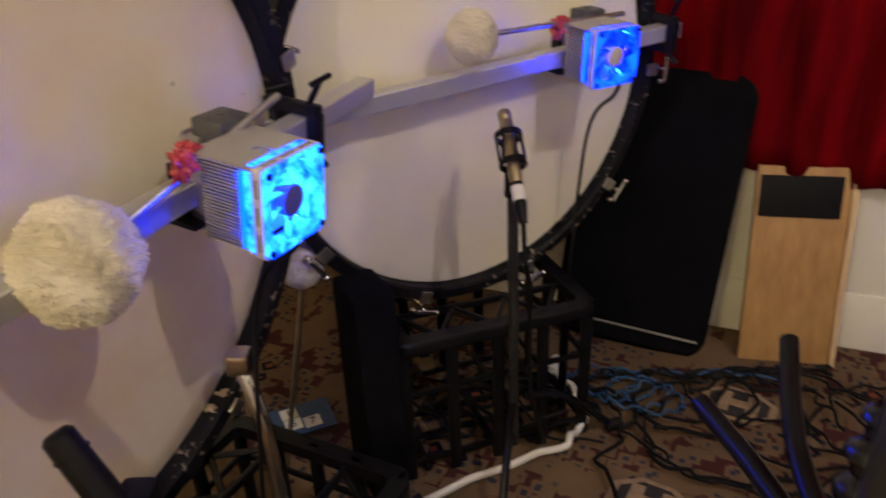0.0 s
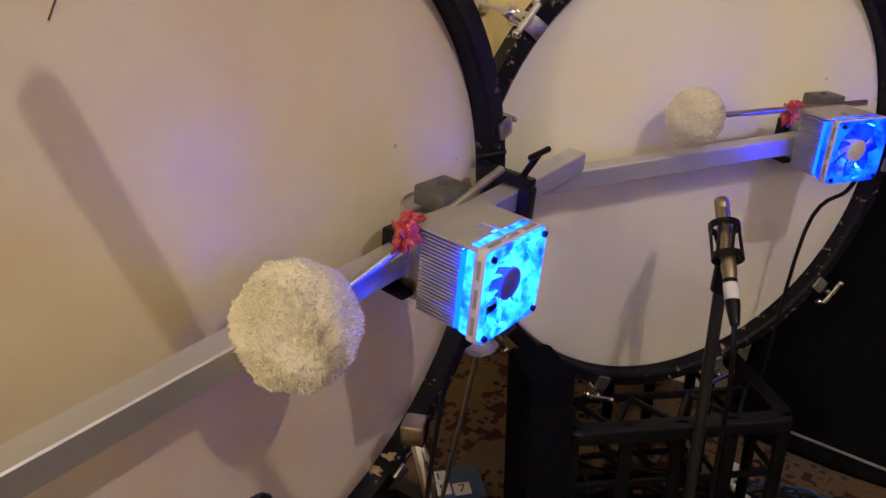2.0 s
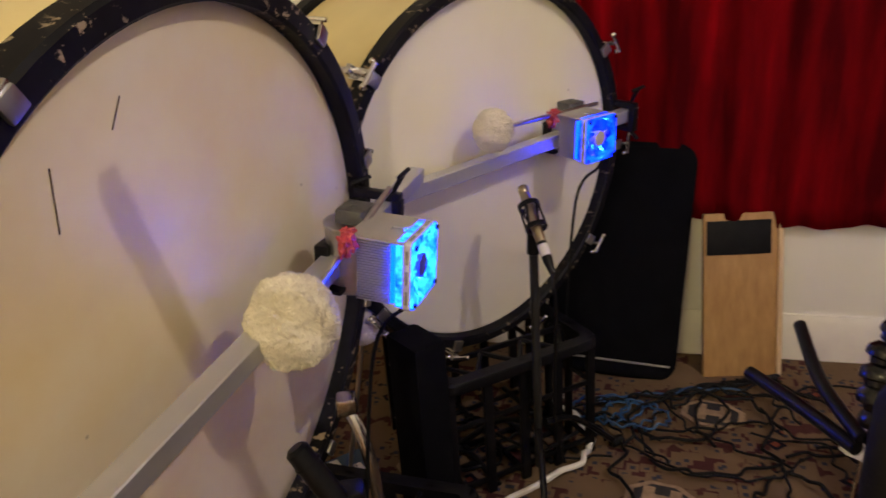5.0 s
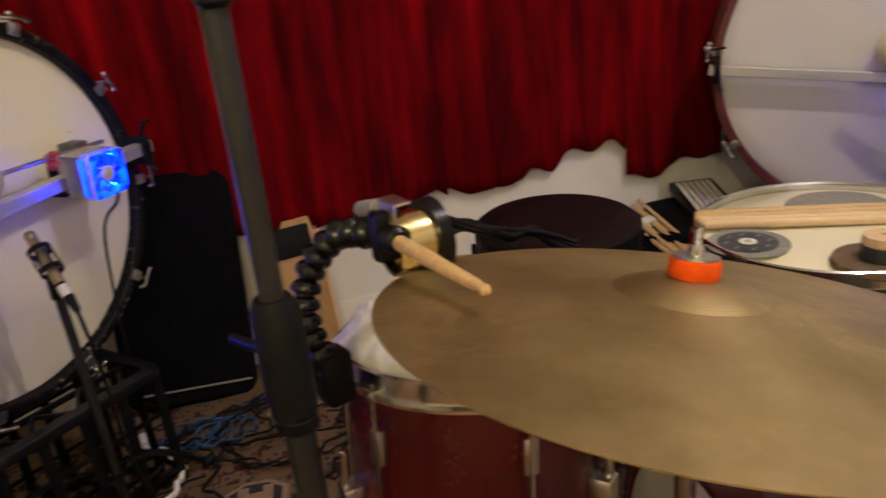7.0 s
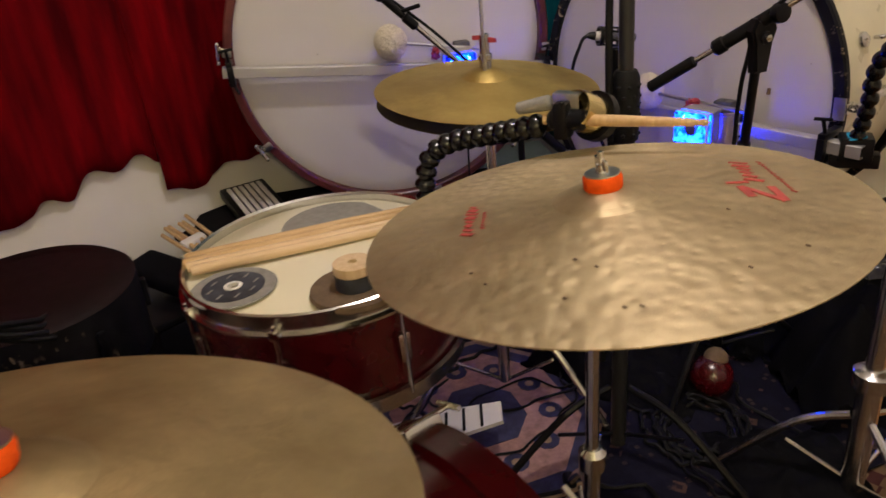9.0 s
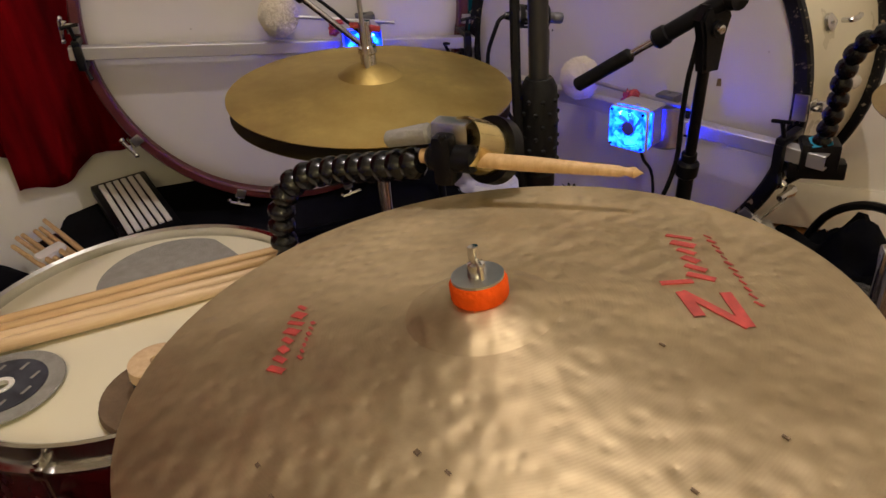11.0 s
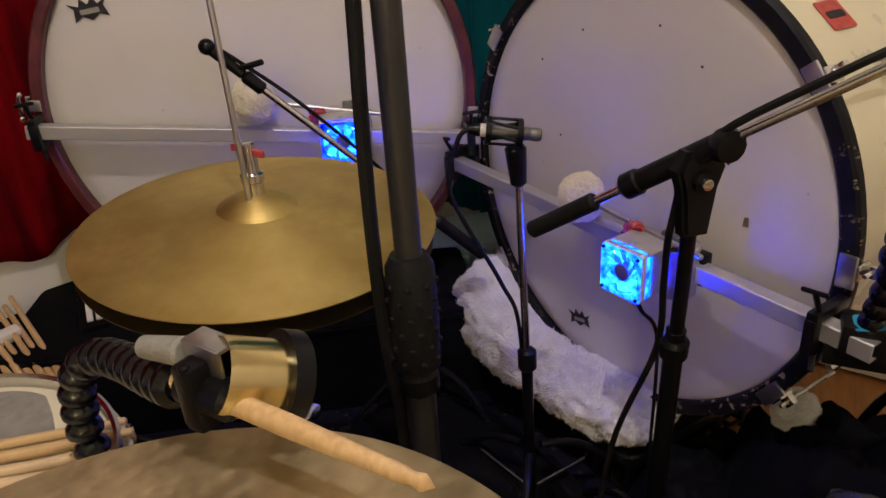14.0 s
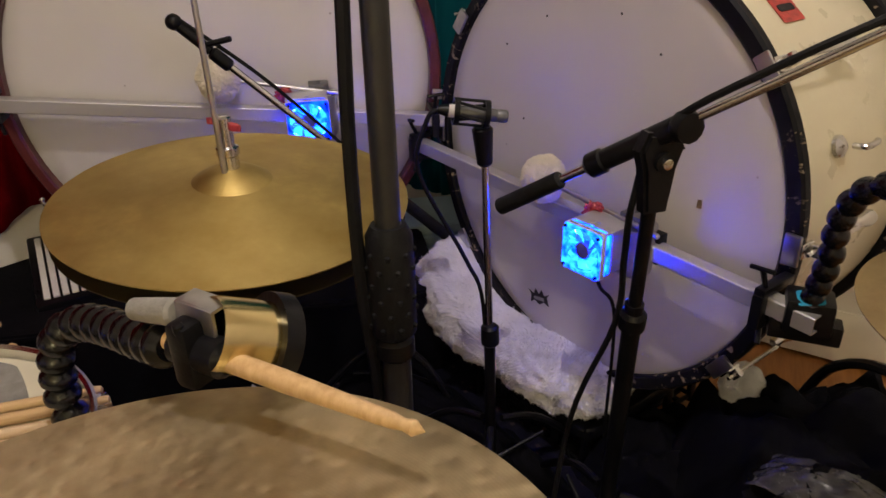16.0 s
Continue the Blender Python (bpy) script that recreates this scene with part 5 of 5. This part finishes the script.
# microphone at the foot of the large drum
s7 = thing("microphone", Matrix(), "short black microphone on a chrome clip by the large drum", "microphone", "microphones")
part("body", rod((-.285, .443, .530), (-.245, .428, .460), .013, 18, .014), M_BLACK, s7)
part("band", rod((-.276, .4397, .515), (-.273, .4386, .509), .0145, 18), M_RUBBER, s7)
part("swivel", box((.03, .03, .04), (-.235, .44, .455), None, .006), M_BLACK, s7)
part("arm", tube([(-.235, .44, .44), (-.23, .46, .38), (-.21, .50, .25), (-.19, .52, FZ + .01)], .006, 10), M_BLACK, s7)
s8 = thing("pipe_stand", Matrix(), "bent chrome drum leg beside the large drum", "stand")
part("tube", tube([(-.25, .74, .38), (-.235, .725, .345), (-.22, .71, .25), (-.21, .70, FZ + .01)], .010, 12), M_CHROME, s8)
part("clamp", box((.03, .03, .03), (-.25, .74, .385), None, .006), M_CHROME, s8)


# ---- snake arms with stick motors ----
def snake(t, pts, r, n):
    path = [Vector(p) for p in pts]
    seg = []
    for i in range(len(path) - 1):
        p0, p1, p2, p3 = path[max(i - 1, 0)], path[i], path[i + 1], path[min(i + 2, len(path) - 1)]
        for k in range(40):
            u = k / 40
            seg.append(.5 * ((2 * p1) + (p2 - p0) * u + (2 * p0 - 5 * p1 + 4 * p2 - p3) * u * u + (3 * p1 - p0 - 3 * p2 + p3) * u ** 3))
    tot = [0]
    for a, b in zip(seg, seg[1:]):
        tot.append(tot[-1] + (b - a).length)
    for k in range(n):
        w = tot[-1] * k / (n - 1)
        i = min(range(len(tot)), key=lambda q: abs(tot[q] - w))
        j = min(i + 1, len(seg) - 1)
        d = (seg[j] - seg[max(j - 2, 0)]).normalized()
        m = d.to_track_quat("Z", "Y").to_matrix().to_4x4()
        m.translation = seg[i]
        L = tot[-1] / (n - 1)
        part("link", lathe([(0, -L * .55), (r * .62, -L * .55), (r * .7, -L * .3), (r * .95, -L * .22), (r, 0), (r * .92, L * .25), (r * .6, L * .5), (0, L * .5)], 18, m), M_LINK, t)


def stick_motor(t, c, d, out, tip, cup_r=.038, cup_way=None, cup_off=(0, 0, 0)):
    """Clamp, brass cup, chrome bracket and a short stick."""
    c, d, out = Vector(c), Vector(d).normalized(), Vector(out).normalized()
    m = axes(c + out * .03 + Vector((0, 0, -.012)) + Vector(cup_off), cup_way or out)
    part("cup", lathe([(0, -.020), (cup_r * .86, -.020), (cup_r * .90, -.030), (cup_r * .97, -.031), (cup_r, -.027), (cup_r, .02), (cup_r * .94, .022), (cup_r * .9, .018), (0, .016)], 32, m), M_BRASS, t, "shiny brass motor cup")
    part("cup_ring", lathe([(cup_r, .010), (cup_r + .007, .010), (cup_r + .007, .024), (0, .024), (0, .022), (cup_r, .010)], 32, m), M_BLACK, t)
    bm = box((.05, .02, .030), (0, 0, 0), span(c - d * .012, c + d)[0] @ pose(0, 0, .01, 90, 0, 90), .005)
    rod(c - d * .022, c + d * .03, .014, 14, bm=bm)
    for s in (-1, 1):
        rod(c + Vector((0, 0, .01)) + out * .01 * s, c + Vector((0, 0, .028)) + out * .012 * s, .004, 8, bm=bm)
    part("clamp", bm, M_BLACK, t, "black stick clamp")
    up = axes(c + out * .012 + Vector((0, 0, .03)), (0, 0, 1), d)
    bm = box((.018, .036, .003), (0, 0, .002), up, .001)
    box((.003, .036, .022), (.009, 0, -.008), up, .001, bm)
    part("bracket", bm, M_STEEL, t, "bent steel bracket")
    part("cable_boot", rod(c + out * .005 - d * .07 + Vector((0, 0, .012)), c + out * .005 - d * .02 + Vector((0, 0, .022)), .0085, 14, .0105), M_GREY, t, "grey ribbed cable boot")
    tp = Vector(tip)
    ms, ln = span(c - d * .03, tp)
    r = .0075
    part("stick", lathe([(0, 0), (r, .001), (r, ln * .5), (r * .68, ln - .022), (r * .5, ln - .015), (r * .68, ln - .008), (0, ln)], 14, ms), M_STICK, t, "short cut wooden stick")


g2 = thing("stick_machine", Matrix(), "segmented black snake arm with motor holding a drumstick over the cymbal", "drum machine", "stick machines")
snake(g2, [(1.180, -.03, .49), (1.182, -.018, .555), (1.186, -.028, .612), (1.188, -.062, .638), (1.174, -.115, .654), (1.155, -.165, .668), (1.137, -.212, .682)], .0172, 17)
part("base_clamp", box((.03, .05, .05), (1.185, -.035, .49), pose(0, 0, 0), .006), M_BLACK, g2)
stick_motor(g2, (1.128, -.252, .694), (-.14, -.98, .03), (.98, -.16, .05), (1.10, -.435, .700), .027, (.70, -.45, -.40), (-.006, -.022, .012))

g1 = thing("stick_machine", Matrix(), "segmented black snake arm with motor striking the ride cymbal", "drum machine", "stick machines")
snake(g1, [(.236, .272, .56), (.226, .288, .61), (.245, .30, .66), (.27, .275, .70), (.283, .235, .708)], .017, 12)
part("base_clamp", box((.035, .035, .06), (.238, .272, .55), None, .006), M_BLACK, g1)
part("lever", tube([(.215, .285, .575), (.225, .36, .585), (.25, .438, .603)], .0065, 10), M_BLACK, g1)
part("lever", tube([(.212, .285, .565), (.205, .36, .562), (.191, .425, .562)], .007, 10), M_BLACK, g1)
stick_motor(g1, (.285, .20, .712), (-.15, -.98, .02), (.98, -.15, 0), (.25, .015, .715), .031)

g3 = thing("stick_machine", Matrix(), "black snake arm with a blue numbered tag clamped to bar", "drum machine", "stick machines")
snake(g3, [(1.735, -.70, .49), (1.71, -.705, .56), (1.69, -.703, .62), (1.66, -.715, .67), (1.62, -.75, .70)], .016, 10)
part("base_clamp", box((.05, .06, .05), (1.745, -.70, .465), pose(0, 0, 0), .006, box((.03, .09, .03), (1.745, -.70, .44), None, .004)), M_BLACK, g3)
tgm = axes((1.732, -.698, .4925), (-.35, .12, .9), (.4, .2, .8))
part("tag", slab(round_rect(.032, .026, .003), 0, .0015, tgm), M_LABEL_BLUE, g3, "blue tag with a white number")
fc = bpy.data.curves.new("tag_number", "FONT")
fc.body, fc.size, fc.align_x, fc.align_y, fc.extrude = "9", .022, "CENTER", "CENTER", .0003
fo = new("tag_number", fc)
fo.parent = g3
fo.matrix_world = tgm @ pose(0, 0, .0018)
fc.materials.append(M_WHITE)

# cymbal at the edge, by the numbered arm
CYM3 = cymbal((1.47, -.865, .64), (0, 0, 1), .17, .02, .05, .012, M_CYM1, "small bronze cymbal beside the numbered arm")
cymbal_stand(CYM3, "chrome stand with double-braced legs under the small cymbal", M_CHROME, lean=(1.285, -.70), turn=80, thick=1.5)


# ---- boxes and supports ----
def crate(m, w, d, h, label):
    t = thing("plastic_crate", m, label, "crate", "plastic crates")
    rim = .034
    outer = round_rect(w + rim, d + rim, .035)
    inner = round_rect(w - rim * .7, d - rim * .7, .012)
    bm = bmesh.new()
    lay = [[bm.verts.new((x, y, z)) for x, y in pts] for pts, z in ((outer, h - .020), (outer, h - .004), ([(x * .985, y * .985) for x, y in outer], h), (inner, h), (inner, h - .020))]
    for q in range(5):
        r0, r1 = lay[q], lay[(q + 1) % 5]
        for k in range(len(r0)):
            bm.faces.new((r0[k], r0[(k + 1) % len(r0)], r1[(k + 1) % len(r0)], r1[k]))
    part("rim", bm, M_BLACK, t, "rounded moulded lip")
    for sy in (-1, 1):
        for k in range(6):
            x0, x1 = -w / 2 + .02 + (w - .04) * k / 6, -w / 2 + .02 + (w - .04) * (k + 1) / 6
            ya, yb = sy * (d / 2 - .012), sy * (d / 2 - .085)
            part("lattice_bar", rod((x0, ya if k % 2 else yb, h - .012), (x1, yb if k % 2 else ya, h - .012), .005, 6), M_BLACK, t)
        part("lattice_bar", box((w, .008, .012), (0, sy * (d / 2 - .088), h - .012), None, .002), M_BLACK, t)
    for s in (-1, 1):
        for k in range(5):
            x = -w / 2 + w * k / 4
            part("bar", box((.020, .010, h), (x, s * d / 2, h / 2), None, .002), M_BLACK, t)
        for k in range(1, 4):
            y = -d / 2 + d * k / 4
            part("bar", box((.010, .020, h), (s * w / 2, y, h / 2), None, .002), M_BLACK, t)
        for k in range(2):
            part("rail", box((w, .007, .010), (0, s * d / 2, h * (k + .25) / 2), None, .002), M_BLACK, t)
            part("rail", box((.007, d, .010), (s * w / 2, 0, h * (k + .25) / 2), None, .002), M_BLACK, t)
    for k in range(-2, 3):
        part("floor_bar", box((w, .012, .008), (0, k * d / 5, .006), None, .002), M_BLACK, t)
        part("floor_bar", box((.012, d, .008), (k * w / 5, 0, .010), None, .002), M_BLACK, t)
    return t


crate(pose(.026, 1.172, FZ, 0, 0, 20), .33, .31, .285, "black plastic milk crate under the cream bass drum")
crate(pose(-.28, .68, FZ, 0, 0, 65), .36, .30, .19, "black plastic crate under the large bass drum")
crate(pose(2.10, -.36, FZ, 0, 0, -30), .34, .30, .105, "black plastic crate under the white bass drum")
pd = thing("stand_block", pose(-.13, .975, FZ, 0, 0, 30), "black cloth-covered block between the bass drums", "block")
part("body", box((.07, .10, .39), (0, 0, .195), None, .012), M_CLOTH, pd)

case = thing("instrument_case", Matrix(), "black padded case with rounded corners leaning on the wall", "case")
cm = axes((.43, 1.41, .266), (-.37, -.90, .22)) @ pose(-.020, 0, 0, 0, 0, -3.4)
part("body", slab(round_rect(.33, .60, .05, 8), -.055, 0, cm, bevel=.012), M_CLOTH, case)
part("trim", box((.30, .005, .004), (.0, -.255, .002), cm, .001), M_GREY, case)
part("zip", slab(round_rect(.332, .602, .05, 8), -.03, -.026, cm), M_BLACK, case)

bd = thing("wooden_board", Matrix(), "plywood board with a black panel leaning on the wall", "board")
bmx = axes((.70, 1.335, .17), (-.17, -.95, .20))
part("panel", box((.178, .42, .018), (0, 0, -.012), bmx, .002), M_BOARD, bd)
part("edge", box((.012, .42, .026), (.094, 0, -.008), bmx, .002), M_STICK_PALE, bd)
part("black_panel", box((.155, .085, .003), (-.006, .150, -.001), bmx, .001), M_RUBBER, bd, "matt black rectangle")

def sheepskin(drum):
    """A white sheepskin heaped along the foot of a drum, in the drum's own axes (y up, z out of the head)."""
    t = thing("sheepskin", drum.matrix_world.copy(), "white sheepskin heaped under the white bass drum", "sheepskin")
    for name, cx, cy, cz, a, h, b, seed in (("fleece", -.15, -.405, .025, .30, .050, .105, 2), ("fleece_end", .320, -.305, -.075, .022, .030, .03, 5)):
        bm = bmesh.new()
        bmesh.ops.create_icosphere(bm, subdivisions=6, radius=1.0)
        roots = []
        for v in bm.verts:
            d = v.co.normalized()
            x = math.copysign(abs(d.x) ** .7, d.x) * a
            z = math.copysign(abs(d.z) ** .7, d.z) * b
            y = d.y * h * (1 + .35 * noise.noise(Vector((x * 9, z * 9, seed))))
            p = Vector((cx + x, cy + y, cz + z))
            if name == "fleece":
                u = max(0.0, d.y + .3)
                p.y += u * .10 * math.exp(-((x + .20) / .10) ** 2) + u * .02 * math.exp(-((x - .25) / .12) ** 2)
            p += d * (.009 * noise.noise(p * 22) + .009 * noise.noise(p * 60))
            v.co = p
            roots.append((p.copy(), d))
            roots.append((p + Vector((.0015, .001, -.001)), d))
        part(name, add_pile(bm, roots, .006, .0011, seed), M_FLEECE, t, sharp=90)
    return t


sheepskin(DRUM_D)
crumple("black_cloth", pose(1.86, -.10, FZ, 0, 0, 60), .56, .24, .09, M_CLOTH, "black cloth bundled in front of the cushion", "cloth", 2.2, 34)
crumple("black_cloth", pose(1.90, -.55, FZ, 0, 0, 35), .34, .30, .12, M_CLOTH, "black cloth bundled under the white drum", "cloth", 6.1, 34)
bag = thing("bag", pose(1.80, -.80, FZ, 0, 0, 20), "black cloth bag slumped on the floor", "bag")
bd0 = crumple("body", Matrix(), .58, .48, .33, M_CLOTH, "", "", 5.2, 40)
bd0.parent = bag
part("strap", tube([(-.20, -.12, .10), (-.10, -.10, .30), (.05, -.08, .34), (.18, -.05, .26), (.24, -.02, .08)], .009, 8), M_BLACK, bag, "black webbing strap")
crumple("plastic_wrap", pose(1.70, -.76, .215, 0, 14, 70), .17, .08, .03, M_WRAP, "crumpled grey plastic wrap on the bag", "plastic wrap", 4.4, 30)

kb = thing("pad_controller", axes((1.83, .80, .215), (-.1, -.1, 1), (.62, .78, 0)), "grey pad controller with ribbed bars on a black box", "controller")
part("body", box((.14, .30, .03), (0, 0, 0), None, .006), M_BLACK, kb)
for k in range(6):
    part("key_bar", box((.013, .26, .006), (-.046 + .0185 * k, 0, .017), None, .0015), M_WHITE, kb)
for y in (-.11, -.09):
    part("button", box((.006, .006, .004), (-.062, y, .017), None, .001), M_BLACK, kb)
bx = thing("speaker_box", pose(2.02, .44, FZ, 0, 0, -57), "long low black box carrying the maroon bass drum", "box")
part("body", box((1.02, .42, .225), (-.08, 0, .1125), None, .01), M_CLOTH, bx)
part("lid", box((1.03, .43, .012), (-.08, 0, .212), None, .004), M_CLOTH, bx)
for k in (-1, 1):
    part("corner", box((.03, .03, .05), (-.08 + .50 * k, -.205, .19), None, .006), M_BLACK, bx)
sx = thing("storage_box", pose(1.50, .88, FZ, 0, 0, -20), "plain black box under the stick bag", "box")
part("body", box((.24, .26, .115), (0, 0, .0575), None, .008), M_CLOTH, sx)
part("lid", box((.25, .27, .02), (0, 0, .1265), None, .006), M_BLACK, sx)

# stick bag with sticks
sb = thing("stick_bag", axes((1.550, .80, .150), (-.08, -.16, .96), (.22, 1, .16)), "black stick bag full of drumsticks by the wall", "bag")
part("pouch", box((.11, .26, .05), (-.055, .05, 0), pose(0, 0, 0, 0, 0, 8), .022, seg=3), M_CLOTH, sb)
for k in range(6):
    part("stick", rod((-.01 + .014 * k, -.12, .03 + .004 * (k % 2)), (.01 + .020 * k, .17 + .01 * (k % 3), .045 + .008 * (k % 2)), .0075, 10, .0055), M_STICK, sb)
part("wrap", box((.07, .03, .03), (.04, .08, .04), None, .008), M_WHITE, sb, "white binding round the sticks")
part("flap", box((.07, .12, .012), (.08, .11, .015), None, .004), M_MAROON, sb)


# ---- cables and floor clutter ----
rng = random.Random(4)


def floor_cable(pts, r, mat, label, wob=.012):
    b2 = bmesh.new()
    full = []
    for (x, y), (x2, y2) in zip(pts, pts[1:]):
        for k in range(4):
            u = k / 4
            full.append((x + (x2 - x) * u + rng.uniform(-wob, wob), y + (y2 - y) * u + rng.uniform(-wob, wob), FZ + .006 + r + rng.uniform(0, .012)))
    full.append((*pts[-1], FZ + .006 + r))
    ob = part("cable", tube(full, r, 6, b2, 4), mat)
    return tagged(ob, label, "cable", "floor cables")


for k in range(26):
    x, y = rng.uniform(.25, .75), rng.uniform(.95, 1.25)
    a = rng.uniform(0, 6.28)
    pts = []
    for q in range(6):
        pts.append((x, y))
        a += rng.uniform(-1.1, 1.1)
        x = min(max(x + .13 * math.cos(a), -.1), .95)
        y = min(max(y + .11 * math.sin(a), .45), 1.24 - .3 * max(0, x - .8))
    floor_cable(pts, rng.choice((.0028, .0032, .004)), M_RUBBER, "black audio cable lying on the rug")
for k in range(16):
    x, y = rng.uniform(1.1, 1.9), rng.uniform(-.6, .5)
    a = rng.uniform(0, 6.28)
    pts = []
    for q in range(6):
        pts.append((x, y))
        a += rng.uniform(-.9, .9)
        x, y = min(max(x + .14 * math.cos(a), .9), 2.1), min(max(y + .14 * math.sin(a), -.9), .7)
    floor_cable(pts, rng.choice((.0028, .0035, .0045)), M_RUBBER, "black cable crossing the rugs")
for k in range(4):
    c = (.30 + .03 * k, 1.22 - .02 * k)
    pts = [(c[0] + (.075 - .006 * k) * math.cos(q * .7 + k), c[1] + .05 * math.sin(q * .7 + k)) for q in range(12)]
    floor_cable(pts, .003, M_BLUE_CABLE, "coil of blue network cable on the rug", .004)
floor_cable([(.30, 1.24), (.42, 1.25), (.55, 1.24), (.66, 1.2)], .003, M_BLUE_CABLE, "blue network cable on the rug")
floor_cable([(-.05, .90), (.10, .985), (.20, 1.03), (.245, 1.10), (.235, 1.20), (.2, 1.25)], .0065, M_WHITE, "thick white mains cable curving over the rug", .002)
bm = box((.05, .03, .025), (0, 0, .012), None, .008)
pl = part("mains_plug", bm, M_WHITE)
pl.matrix_world = pose(.21, 1.27, FZ + .008, 0, 0, 60)
tagged(pl, "white mains plug on the rug", "plug")
for (x, y, a, w, d) in ((-.02, .78, 20, .10, .13), (.03, .62, 50, .08, .12), (-.06, .66, -10, .07, .11)):
    t = thing("effects_pedal", pose(x, y, FZ + .006, 0, 0, a), "small dark effects pedal with pale knobs on the rug", "pedal", "effects pedals")
    part("body", box((w, d, .045), (0, 0, .0225), None, .006), M_DARKDISC, t)
    part("plate", box((w * .8, d * .4, .003), (0, -d * .22, .0465), None, .001), M_PAPER if a == 20 else M_STEEL, t)
    for q in (-1, 0, 1):
        part("knob", lathe([(0, 0), (.009, 0), (.008, .014), (0, .015)], 12, pose(q * w * .28, d * .28, .045)), M_CHROME, t)
for k in range(5):
    cx, cy = 1.42 + .012 * math.sin(3 * k), -.45 + .012 * math.cos(2 * k)
    floor_cable([(cx + (.115 - .010 * k) * math.cos(q * .75 + k), cy + (.10 - .008 * k) * math.sin(q * .75 + k)) for q in range(11)], .0042, M_RUBBER, "coil of thick black cable on the rug", .005)
crumple("black_cloth", pose(1.30, -.62, FZ, 0, 0, 15), .30, .26, .06, M_CLOTH, "dark mesh bag lying flat on the rug", "bag", 7.7, 34)
crumple("black_cloth", pose(1.62, -.28, FZ, 0, 0, 70), .40, .30, .08, M_CLOTH, "black cloth bundled between the stands", "cloth", 3.7, 34)
bt = thing("wooden_egg", pose(1.55, -.47, FZ + .05), "red patterned wooden shaker on the floor", "shaker")
part("body", ball((0, 0, 0), .045, sub=3, squash=(1, 1, 1.0)), M_SHELL_RED, bt)
part("top", ball((.012, -.006, .035), .028, sub=3, squash=(.9, .9, .9)), M_BROWNFELT, bt)

# stack of pale blue folders between the drums at the wall
fs = thing("folder_stack", pose(2.42, .20, FZ, 0, 0, -62), "stack of pale blue folders by the wall", "folders")
for k in range(8):
    part("folder", box((.26 - .008 * (k % 3), .20, .026), (.006 * (k % 2), .004 * (k % 3), .014 + .029 * k), pose(0, 0, 0, 0, 0, 2.5 * (k % 3) - 2), .004), M_PALEBLUE, fs)
# spare beater leaning on the black block
fb = thing("spare_beater", Matrix(), "spare white fleece beater leaning on the black block", "beater")
part("ball", fleece_ball((-.225, .99, .385), .034), M_FLUFF, fb)
part("rod", rod((-.225, .99, .36), (-.30, .98, FZ + .003), .004, 10), M_STEEL, fb, "thin steel rod")
# blue card with white number squares
nc = thing("number_card", pose(-.30, 1.12, FZ + .012, 0, 0, 25), "blue card with white numbered squares on the rug", "card")
part("card", slab(round_rect(.12, .09, .004), 0, .002), M_BLUE_CABLE, nc)
for (x, y, ch) in ((-.02, .022, "1"), (-.018, -.012, "5"), (.018, -.018, "7")):
    sq = part("square", slab(round_rect(.032, .032, .002), .002, .003, pose(x, y, 0)), M_WHITE, nc)
    fc2 = bpy.data.curves.new("digit", "FONT")
    fc2.body, fc2.size, fc2.align_x, fc2.align_y, fc2.extrude = ch, .028, "CENTER", "CENTER", .0003
    f2 = new("digit", fc2)
    f2.parent = nc
    f2.location = (x, y, .0036)
    fc2.materials.append(M_BLACKYARN)
